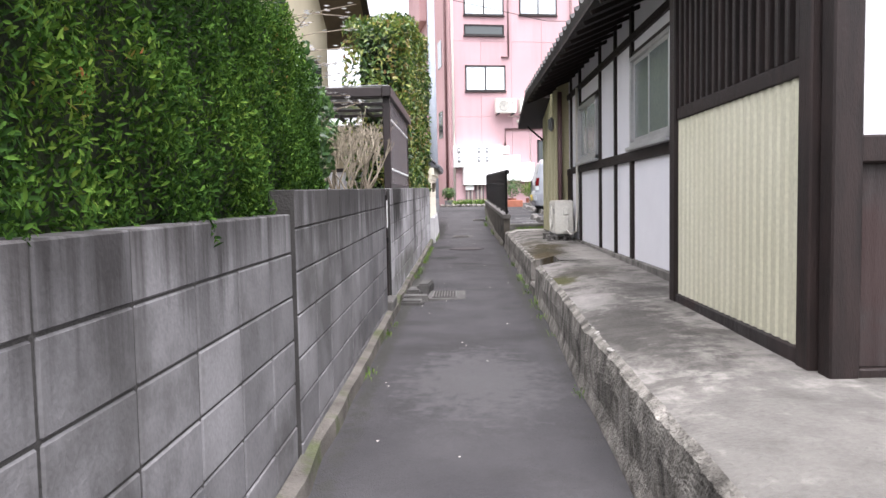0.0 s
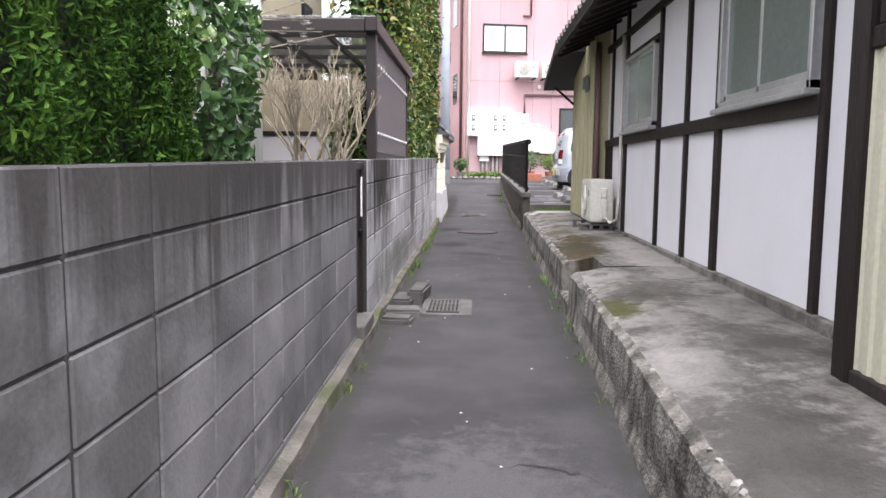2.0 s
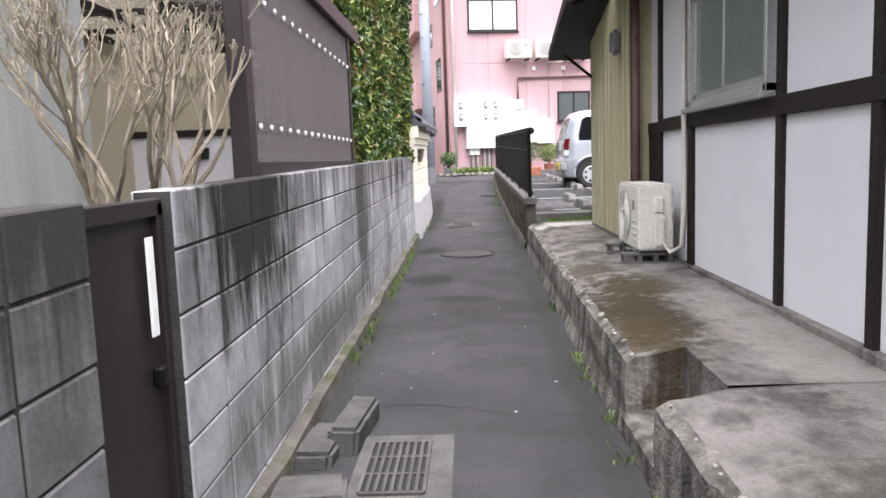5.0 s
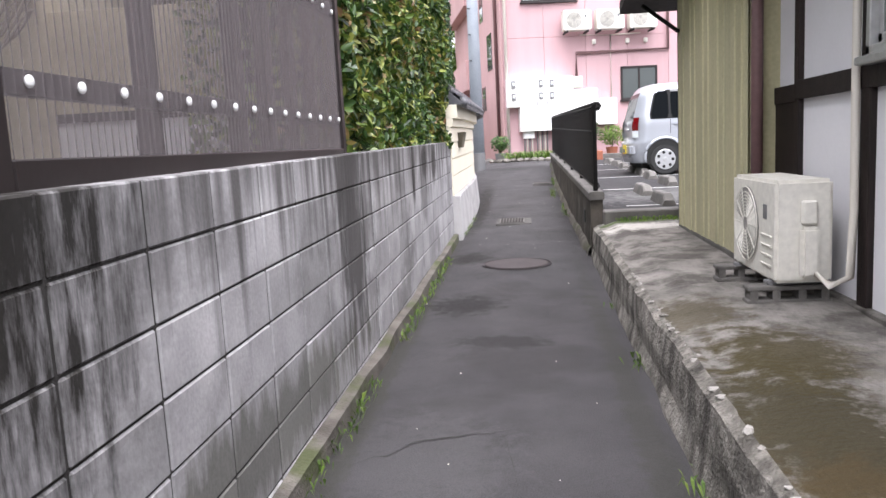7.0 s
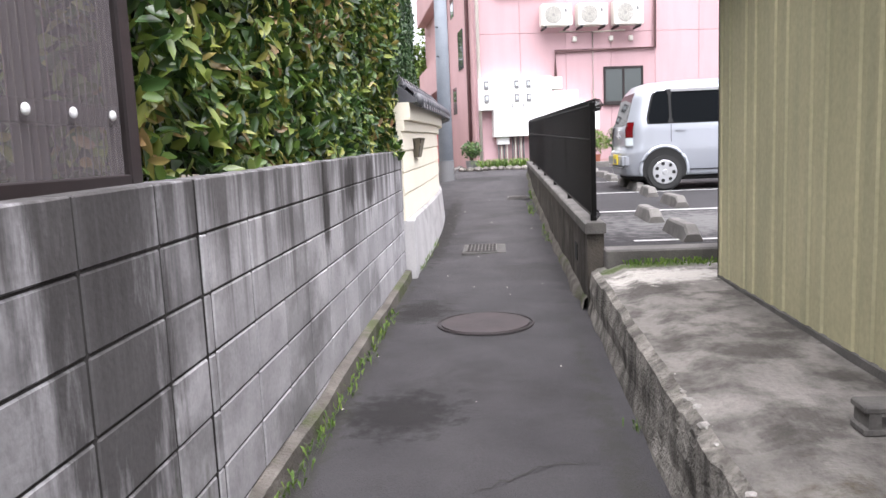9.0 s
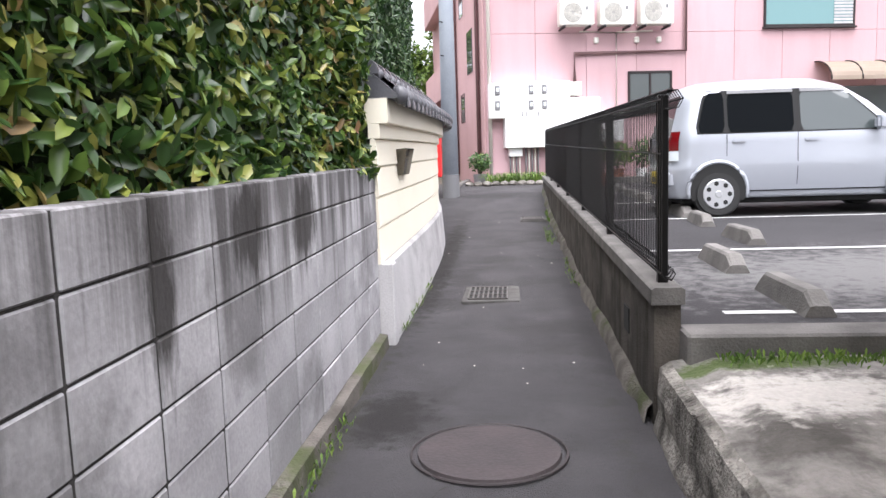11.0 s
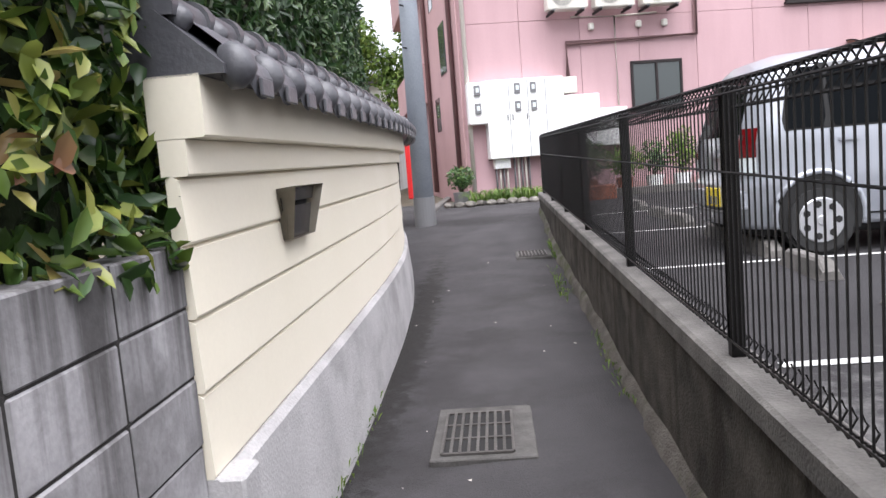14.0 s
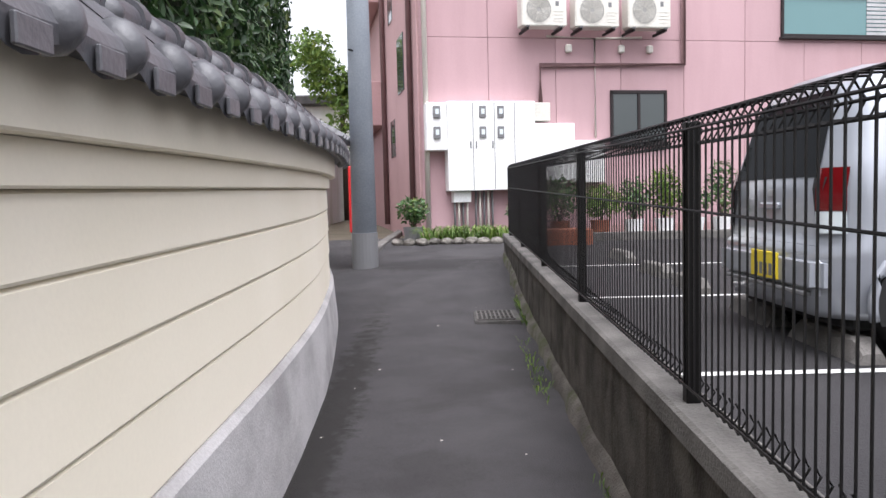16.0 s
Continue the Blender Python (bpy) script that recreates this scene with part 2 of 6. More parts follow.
PLINTH = mat("grey_render", (0.46, 0.45, 0.45), (0.38, 0.37, 0.37), 0.9, 2, 80, 0.2, streak=(0.2, 0.19, 0.185), streak_amt=0.6, streak_scale=(2, 2, 3))
DARKWOOD = mat("dark_stained_wood", (0.011, 0.0075, 0.0068), (0.024, 0.015, 0.0135), 0.6, 5, 60, 0.3, stretch=(4, 4, 0.6))
OLDWOOD = mat("weathered_board", (0.042, 0.037, 0.036), (0.016, 0.012, 0.0115), 0.75, 3, 50, 0.4, stretch=(7, 7, 0.7), moss=(0.035, 0.014, 0.012), moss_amt=0.5)
CREAMSHEET = mat("cream_sheet", (0.56, 0.54, 0.42), (0.5, 0.48, 0.36), 0.55, 1.2, 40, 0.04, vary=0.02)
OLIVESHEET = mat("cream_siding", (0.50, 0.46, 0.29), (0.43, 0.40, 0.25), 0.6, 1.6, 40, 0.05, streak=(0.3, 0.29, 0.19), streak_amt=0.5, vary=0.03)
TILE = mat("roof_tile", (0.115, 0.115, 0.125), (0.075, 0.075, 0.085), 0.42, 5, 60, 0.12, spec=0.5, vary=0.15)
DARKTILE = mat("dark_roof", (0.05, 0.045, 0.045), (0.03, 0.028, 0.028), 0.6, 5, 60, 0.2)
PINK = mat("pink_panel", (0.49, 0.322, 0.34), (0.455, 0.3, 0.315), 0.75, 0.5, 40, 0.04, streak=(0.40, 0.255, 0.265), streak_amt=0.55, streak_scale=(1.6, 1.6, 0.22), vary=0.03, grain_amt=0.05)
PINKSIDE = mat("pink_brown_side", (0.45, 0.285, 0.285), (0.39, 0.245, 0.245), 0.8, 0.6, 40, 0.05, vary=0.03)
DARKMETAL = plain("black_metal", (0.006, 0.0055, 0.0055), 0.45, 0.0, 0.2)
BROWNMETAL = mat("brown_metal", (0.024, 0.018, 0.018), (0.018, 0.014, 0.014), 0.45, 3, 30, 0.02)
BROWNPIPE = mat("brown_pipe", (0.17, 0.10, 0.10), (0.14, 0.08, 0.08), 0.5, 3, 30, 0.02)
ALU = mat("window_aluminium", (0.5, 0.5, 0.5), (0.42, 0.42, 0.42), 0.4, 3, 30, 0.02, metal=0.5)
WHITEMETAL = mat("white_cabinet", (0.82, 0.82, 0.81), (0.76, 0.76, 0.75), 0.5, 1.5, 30, 0.03, vary=0.02)
ACWHITE = mat("ivory_casing", (0.70, 0.68, 0.62), (0.63, 0.61, 0.55), 0.5, 2, 30, 0.03, vary=0.03)
GREYPLASTIC = plain("grey_plastic", (0.16, 0.16, 0.165), 0.5)
PIPEIVORY = plain("ivory_pipe", (0.62, 0.58, 0.52), 0.55)
GLASS = plain("dark_glass", (0.045, 0.055, 0.055), 0.06, 0.0, 0.8)
FROSTED = mat("frosted_glass", (0.19, 0.215, 0.21), (0.15, 0.17, 0.168), 0.16, 1.0, 30, 0.02, spec=0.6)
PALEGLASS = plain("pale_window", (0.62, 0.68, 0.70), 0.15)
TEALGLASS = plain("teal_window", (0.13, 0.24, 0.245), 0.12)
POLY = see_through("brown_polycarbonate", (0.17, 0.15, 0.155), 0.42, 0.22)
ROOFSHEET = see_through("smoky_roof_sheet", (0.5, 0.5, 0.51), 0.65, 0.35)
BEIGE = mat("beige_render", (0.62, 0.55, 0.40), (0.56, 0.49, 0.35), 0.85, 1.5, 60, 0.08)
GREYWALL = mat("pale_grey_render", (0.72, 0.72, 0.70), (0.66, 0.66, 0.65), 0.85, 0.8, 60, 0.08, streak=(0.38, 0.42, 0.27), streak_amt=0.75, streak_scale=(1.0, 1.4, 0.18))
SOFFIT = mat("soffit_board", (0.16, 0.125, 0.09), (0.12, 0.09, 0.065), 0.75, 2, 30, 0.1)
POLE = mat("concrete_pole", (0.33, 0.36, 0.40), (0.28, 0.31, 0.35), 0.75, 3, 60, 0.06)
PAINT = mat("road_paint", (0.62, 0.62, 0.6), (0.45, 0.45, 0.44), 0.8, 9, 60, 0.1)
BARK = mat("bark", (0.27, 0.23, 0.175), (0.19, 0.155, 0.115), 0.9, 14, 70, 0.4)
BARKDARK = mat("dark_bark", (0.07, 0.055, 0.04), (0.045, 0.035, 0.028), 0.9, 10, 60, 0.4)
# near-black green: the shade between hedge leaves, put into the colour
HEDGESHADE = mat("hedge_inside", (0.012, 0.018, 0.008), (0.022, 0.03, 0.012), 0.95, 8, 40, 0.6)
CONIFER = leaf_mat("conifer_spray", [(0.0, (0.008, 0.022, 0.005)), (0.4, (0.028, 0.07, 0.011)), (0.75, (0.075, 0.15, 0.022)), (0.98, (0.15, 0.22, 0.035)), (1.0, (0.3, 0.12, 0.045))], 0.8, 0.1)
LAUREL = leaf_mat("hedge_leaf", [(0.0, (0.012, 0.032, 0.009)), (0.36, (0.046, 0.098, 0.023)), (0.56, (0.12, 0.19, 0.035)), (0.76, (0.27, 0.29, 0.06)), (0.88, (0.28, 0.19, 0.08)), (1.0, (0.22, 0.11, 0.06))], 0.32, 0.5)
CAMELLIA = leaf_mat("glossy_leaf", [(0.0, (0.02, 0.05, 0.016)), (0.5, (0.06, 0.125, 0.038)), (0.85, (0.14, 0.23, 0.07)), (1.0, (0.28, 0.32, 0.09))], 0.28, 0.55)
DARKLEAF = leaf_mat("dark_leaf", [(0.0, (0.012, 0.03, 0.012)), (0.5, (0.035, 0.078, 0.027)), (0.9, (0.085, 0.14, 0.045)), (1.0, (0.17, 0.21, 0.07))], 0.35, 0.5)
GRASS = leaf_mat("grass_blade", [(0.0, (0.05, 0.09, 0.02)), (0.5, (0.11, 0.19, 0.035)), (1.0, (0.22, 0.29, 0.06))], 0.5, 0.3)
PETAL = plain("white_petal", (0.85, 0.83, 0.84), 0.6)
SILVER = plain("silver_paint", (0.36, 0.38, 0.42), 0.3, 0.3, 0.5, 0.6)
CARGLASS = plain("car_glass", (0.005, 0.006, 0.007), 0.03, 0.0, 0.02)
TYRE = plain("tyre_rubber", (0.018, 0.018, 0.018), 0.8)
RIM = plain("wheel_cover", (0.55, 0.56, 0.58), 0.35, 0.6)
REDLIGHT = plain("red_lens", (0.12, 0.004, 0.006), 0.15)
YELLOW = plain("yellow_plate", (0.75, 0.58, 0.03), 0.5)
RED = plain("red_board", (0.62, 0.02, 0.02), 0.5)
TERRACOTTA = mat("terracotta", (0.32, 0.12, 0.075), (0.25, 0.09, 0.055), 0.8, 6, 50, 0.1)
# flat black painted in for the shade of holes, gaps and pits; also trim
BLACKHOLE = plain("dark_hollow", (0.012, 0.012, 0.012), 0.9)
IRON = mat("cast_iron", (0.13, 0.12, 0.115), (0.085, 0.08, 0.075), 0.6, 8, 60, 0.2, metal=0.4)
RUSTLID = mat("manhole_iron", (0.055, 0.045, 0.046), (0.042, 0.036, 0.037), 0.75, 5, 60, 0.2)


# ---- mesh helpers ----
def part(name, bm, material, parent=None, label=""):
    """Links a bmesh as one mesh object, under parent if there is one."""
    me = bpy.data.meshes.new(name)
    bm.to_mesh(me)
    bm.free()
    ob = new(name, me)
    if material:
        me.materials.append(material)
    if parent:
        ob.parent = parent
    if label:
        ob["label"] = label
    return ob


def pydata(name, verts, faces, material, parent=None, smooth=False):
    me = bpy.data.meshes.new(name)
    me.from_pydata([tuple(v) for v in verts], [], faces)
    me.materials.append(material)
    if smooth:
        me.polygons.foreach_set("use_smooth", [True] * len(me.polygons))
    ob = new(name, me)
    if parent:
        ob.parent = parent
    return ob


def box_bm(x0, x1, y0, y1, z0, z1, bevel=0.0, seg=1, bm=None):
    bm2 = bmesh.new()
    bmesh.ops.create_cube(bm2, size=1)
    for v in bm2.verts:
        v.co = Vector(((x0 + x1) / 2 + v.co.x * (x1 - x0), (y0 + y1) / 2 + v.co.y * (y1 - y0), (z0 + z1) / 2 + v.co.z * (z1 - z0)))
    if bevel:
        bmesh.ops.bevel(bm2, geom=list(bm2.edges), offset=bevel, segments=seg, affect="EDGES", clamp_overlap=True)
    if bm is None:
        return bm2
    tmp = bpy.data.meshes.new("tmp")
    bm2.to_mesh(tmp)
    bm2.free()
    bm.from_mesh(tmp)
    bpy.data.meshes.remove(tmp)
    return bm


def box(name, x0, x1, y0, y1, z0, z1, material, parent=None, bevel=0.004, label="", seg=1):
    return part(name, box_bm(x0, x1, y0, y1, z0, z1, bevel, seg), material, parent, label)


def tube_into(bm, points, radius, sides=8, taper=None):
    """A tube along points; radius at each end may differ."""
    pts = [Vector(p) for p in points]
    rings = []
    for i, p in enumerate(pts):
        d = (pts[min(i + 1, len(pts) - 1)] - pts[max(i - 1, 0)]).normalized()
        u = d.orthogonal().normalized() if abs(d.z) < 0.95 else Vector((1, 0, 0))
        u = (u - d * u.dot(d)).normalized()
        w = d.cross(u)
        r = radius if taper is None else radius + (taper - radius) * i / (len(pts) - 1)
        rings.append([bm.verts.new(p + (u * math.cos(a) + w * math.sin(a)) * r) for a in [2 * math.pi * k / sides for k in range(sides)]])
    for a, b in zip(rings, rings[1:]):
        for k in range(sides):
            f = bm.faces.new((a[k], a[(k + 1) % sides], b[(k + 1) % sides], b[k]))
            f.smooth = sides > 5
    bm.faces.new(rings[0][::-1])
    bm.faces.new(rings[-1])
    return bm


def tube(name, points, radius, material, parent=None, sides=8, taper=None, label=""):
    return part(name, tube_into(bmesh.new(), points, radius, sides, taper), material, parent, label)


def sweep(name, path, profile, material, parent=None, closed=True, label=""):
    """A profile of (sideways, up) pairs carried along a plan path of (x, y, z); sideways is to the right of the way."""
    bm = bmesh.new()
    rings = []
    for i, (x, y, z) in enumerate(path):
        a, b = path[max(i - 1, 0)], path[min(i + 1, len(path) - 1)]
        d = Vector((b[0] - a[0], b[1] - a[1], 0)).normalized()
        r = Vector((d.y, -d.x, 0))
        rings.append([bm.verts.new(Vector((x, y, z + v)) + r * u) for u, v in profile])
    k = len(profile)
    for a, b in zip(rings, rings[1:]):
        for j in range(k if closed else k - 1):
            bm.faces.new((a[j], a[(j + 1) % k], b[(j + 1) % k], b[j]))
    if closed:
        bm.faces.new(rings[0])
        bm.faces.new(rings[-1][::-1])
    bmesh.ops.recalc_face_normals(bm, faces=list(bm.faces))
    return part(name, bm, material, parent, label)


def empty(name, m, label, category, group="", kind=""):
    ob = new(name)
    ob.matrix_world = m
    ob.empty_display_size = 0.1
    return tagged(ob, label, category, group, kind)


def lerp(y, table):
    if y <= table[0][0]:
        return table[0][1]
    for (a, va), (b, vb) in zip(table, table[1:]):
        if y <= b:
            return va + (vb - va) * (y - a) / (b - a)
    return table[-1][1]


# ---- plan ----
def road_z(y):
    return lerp(y, ((-60, -1.6), (-4, -0.24), (-0.5, -0.17), (3.5, -0.07), (7, 0.0), (12, 0.075), (14.6, 0.12), (18, 0.175), (21, 0.30), (23.3, 0.42), (25.5, 0.68), (28, 0.79), (34, 0.88), (60, 1.2)))


def wall_x(y):
    return -0.815 + 0.0033 * y


def wall_top(y):
    return 1.165 + 0.0133 * (y - 2.7)


def ledge_x(y):
    return lerp(y, ((-4, 0.57), (1.75, 0.61), (4, 0.635), (5.7, 0.685), (8.4, 0.72), (10.8, 0.735), (14.6, 0.775)))


def ledge_z(y):
    return 0.345 + 0.010 * (y - 4)


def lot_z(y):
    return 0.575 + 0.0125 * (y - 14.6)


def low_top(y):
    return 0.762 + 0.0215 * (y - 14.6)


# ---- ground, road ----
def sheet(name, xs, ys, height, material, label, category):
    verts = [(x, y, height(x, y)) for y in ys for x in xs]
    n = len(xs)
    faces = [(j * n + i, j * n + i + 1, (j + 1) * n + i + 1, (j + 1) * n + i) for j in range(len(ys) - 1) for i in range(n - 1)]
    return tagged(pydata(name, verts, faces, material, smooth=True), label, category, kind="structure")


def road_h(x, y):
    worn = 0.018 * (noise.noise(Vector((x * 1.3, y * 0.7, 0))) + 0.5 * noise.noise(Vector((x * 4, y * 3, 3))))
    return road_z(y) + worn - 0.012 * abs(x)


ys = [-12 + 0.16 * i for i in range(260)]
sheet("road", [-2.6 + 0.16 * i for i in range(24)], ys, road_h, ASPHALT, "worn grey asphalt lane with patches and cracks", "road")
sheet("ground", [-400, -60, -20, -6, -2.5, 0, 0.9, 6, 20, 60, 400], [-400, -60, -20, -4, 0, 5, 10, 15, 20, 24, 28, 34, 60, 400],
      lambda x, y: road_z(y) - (0.12 if y < 60 else 0.2), EARTH, "bare earth ground around the lane", "ground")
xs = [0.88 + 0.5 * i for i in range(40)]
sheet("parking_lot", xs, [14.6 + 0.5 * i for i in range(31)], lambda x, y: lot_z(y), LOT, "pale worn asphalt of the parking lot", "parking lot")

# ---- concrete block wall beside the lane ----
def block_wall(name, y0, y1, top, courses, xoff, label, skin=None, first=0.402, step=0.402):
    wall = empty(name, pose(0, 0, 0), label, "wall", kind="structure")
    verts, faces = [], []
    for y in (y0, y1):
        x = wall_x(y) + xoff
        for dx, z in ((-0.006, road_z(y) - 0.3), (-0.006, top(y) - 0.006), (-0.112, top(y) - 0.006), (-0.112, road_z(y) - 0.3)):
            verts.append((x + dx, y + (0.005 if y == y0 else -0.005), z))
    faces = [(0, 1, 5, 4), (1, 2, 6, 5), (2, 3, 7, 6), (3, 0, 4, 7), (3, 2, 1, 0), (4, 5, 6, 7)]
    pydata("mortar_core", verts, faces, MORTAR, wall)
    meshes = {}
    slope = math.degrees(math.atan((top(y1) - top(y0)) / (y1 - y0)))
    ya = y0
    while ya < y1 - 0.03:
        yb = min(ya + (first if ya == y0 else step), y1)
        yc, size = (ya + yb) / 2, round(yb - ya, 3)
        ya = yb
        for c in range(courses):
            high = 0.174 if c == 0 else 0.1905
            if (size, high) not in meshes:
                bm = box_bm(-0.12, 0, -size / 2 + 0.0065, size / 2 - 0.0065, -high / 2 + 0.0035, high / 2 - 0.0035, 0.005)
                meshes[size, high] = bpy.data.meshes.new("block")
                bm.to_mesh(meshes[size, high])
                bm.free()
                meshes[size, high].materials.append(skin or BLOCK)
            ob = new("block", meshes[size, high])
            ob.parent = wall
            ob.matrix_world = pose(wall_x(yc) + xoff + random.uniform(-0.0015, 0.0015), yc, top(yc) - (0.087 if c == 0 else 0.174 + 0.1905 * (c - 0.5)), slope, 0, -0.19)
    return wall


def footing(y0, y1):
    bm = bmesh.new()
    rings = []
    k = int((y1 - y0) / 0.12)
    for i in range(k + 1):
        y = y0 + (y1 - y0) * i / k
        x, w = wall_x(y), 0.055 + 0.02 * noise.noise(Vector((0, y * 2.2, 0)))
        zb, zt = road_z(y) - 0.1, road_z(y) + 0.07 + 0.02 * noise.noise(Vector((4, y * 1.4, 0)))
        rings.append([bm.verts.new(p) for p in ((x - 0.01, y, zt + 0.01), (x + w, y, zt), (x + w + 0.012, y, zb), (x - 0.01, y, zb))])
    for a, b in zip(rings, rings[1:]):
        for j in range(4):
            bm.faces.new((a[j], a[(j + 1) % 4], b[(j + 1) % 4], b[j]))
    bm.faces.new(rings[0]), bm.faces.new(rings[-1][::-1])
    bmesh.ops.recalc_face_normals(bm, faces=list(bm.faces))
    return tagged(part("wall_footing", bm, FOOT), "mossy crumbling cement footing along the block wall", "footing", kind="structure")


footing(-5, 16.05)

# ---- raised cement ledge beside the lane ----
def ledge(y0, y1, back, name_parent):
    bm = bmesh.new()
    rings = []
    k = int((y1 - y0) / 0.035)
    for i in range(k + 1):
        y = y0 + (y1 - y0) * i / k
        x, z = ledge_x(y), ledge_z(y)
        g = road_z(y)
        n1 = noise.noise(Vector((1.3, y * 2.1, 0.4))) + 0.45 * noise.noise(Vector((2.7, y * 6.3, 0.7)))
        n2 = noise.noise(Vector((7.4, y * 2.9, 0.2))) + 0.45 * noise.noise(Vector((8.1, y * 7.7, 0.9)))
        i1, i2 = math.floor(y * 3.3 + 0.4 * math.sin(y * 5)), math.floor(y * 4.7 + 0.5 * math.sin(y * 3))
        n1 = 0.35 * n1 + 1.1 * noise.noise(Vector((i1 * 3.17, 0.3, 0.6)))
        n2 = 0.35 * n2 + 1.1 * noise.noise(Vector((i2 * 2.71, 0.8, 0.1)))
        n3 = noise.noise(Vector((9, y * 2.3, 0)))
        ring = [(back, z + 0.05), (1.35, z + 0.036 + 0.01 * n3), (0.98, z + 0.028 + 0.01 * n1), (x + 0.12, z - 0.004 + 0.012 * n1), (x + 0.05, z - 0.012 + 0.014 * n2),
                (x + 0.016 * n1 + 0.008, z - 0.04 + 0.016 * n2), (x - 0.004 + 0.009 * n2, z - 0.16), (x + 0.0 + 0.012 * n1, g + 0.09), (x - 0.02 + 0.014 * n3, g + 0.01), (x - 0.04, g - 0.15), (back, g - 0.15)]
        rings.append([bm.verts.new((p[0], y, p[1])) for p in ring])
    m = len(rings[0])
    for a, b in zip(rings, rings[1:]):
        for j in range(m):
            f = bm.faces.new((a[j], a[(j + 1) % m], b[(j + 1) % m], b[j]))
            f.material_index = 1 if 4 <= j <= 8 else 0
            f.smooth = j < 3
    bm.faces.new(rings[0]), bm.faces.new(rings[-1][::-1])
    bmesh.ops.recalc_face_normals(bm, faces=list(bm.faces))
    ob = part("ledge_section", bm, CEMENT, name_parent)
    ob.data.materials.append(ROUGHSTONE)
    return ob


terrace = empty("terrace", pose(0, 0, 0), "raised mossy cement terrace with a broken stone edge", "terrace", kind="structure")
ledge(-5, 7.72, 6.0, terrace)
ledge(8.3, 14.56, 6.0, terrace)
verts, faces = [], []
bys = [7.72 + 0.058 * i for i in range(11)]
for y in bys:
    y = min(y, 14.56)
    for x, dz in ((0.975, -0.4), (0.975, 0.034), (1.4, 0.037), (6, 0.05)):
        verts.append((x, y, ledge_z(y) + dz + (0.006 * noise.noise(Vector((x, y * 2, 5))) if x > 1 else 0)))
for j in range(len(bys) - 1):
    for i in range(3):
        faces.append((j * 4 + i, (j + 1) * 4 + i, (j + 1) * 4 + i + 1, j * 4 + i + 1))
pydata("terrace_floor", verts, faces, CEMENT, terrace)
box("notch_floor", 0.70, 0.99, 7.70, 8.32, -0.1, 0.13, ROUGHSTONE, terrace, 0.02)

# ---- low wall with the mesh fence ----
lw = empty("low_wall", pose(0, 0, 0), "stained low concrete wall with a cement capping under the fence", "wall", kind="structure")
n_lw = 40
verts, faces = [], []
for i in range(n_lw + 1):
    y = 14.62 + (26.1 - 14.62) * i / n_lw
    for x, z in ((0.765, road_z(y) - 0.3), (0.765, low_top(y) - 0.08), (0.885, low_top(y) - 0.08), (0.885, road_z(y) - 0.3)):
        verts.append((x, y, z))
for i in range(n_lw):
    for j in range(4):
        faces.append((4 * i + j, 4 * i + (j + 1) % 4, 4 * i + 4 + (j + 1) % 4, 4 * i + 4 + j))
faces += [(0, 1, 2, 3), (4 * n_lw + 3, 4 * n_lw + 2, 4 * n_lw + 1, 4 * n_lw)]
pydata("wall_body", verts, faces, LOWWALL, lw)
sweep("capping", [(0.825, 14.6, low_top(14.6)), (0.825, 26.12, low_top(26.12))], [(-0.075, -0.08), (-0.075, -0.01), (-0.06, 0), (0.06, 0), (0.075, -0.01), (0.075, -0.08)], CAPPING, lw)
verts, faces = [], []
for i in range(190):
    y = 14.64 + i * 0.06
    w = 0.02 + 0.025 * (noise.noise(Vector((3.3, y * 2.3, 0.2))) + 0.5 * noise.noise(Vector((5.1, y * 7.1, 0.6))))
    h = 0.09 + 0.05 * noise.noise(Vector((1.1, y * 1.7, 0.8)))
    verts += [(0.768, y, road_z(y) + h), (0.755 - w, y, road_z(y) + h - 0.03), (0.735 - w * 1.4, y, road_z(y) - 0.08)]
for i in range(189):
    for j in (0, 1):
        faces.append((3 * i + j, 3 * i + 3 + j, 3 * i + 4 + j, 3 * i + 1 + j))
pydata("rubble_foot", verts, faces, FOOT, lw, True)
box("drain_opening", 0.758, 0.775, 15.33, 15.5, 0.38, 0.52, BLACKHOLE, lw, 0.0)
tagged(box("lot_edge_beam", 0.88, 6.0, 14.45, 14.68, 0.3, 0.578, CAPPING, None, 0.012), "mossy concrete edge beam below the parking lot", "beam", kind="structure")


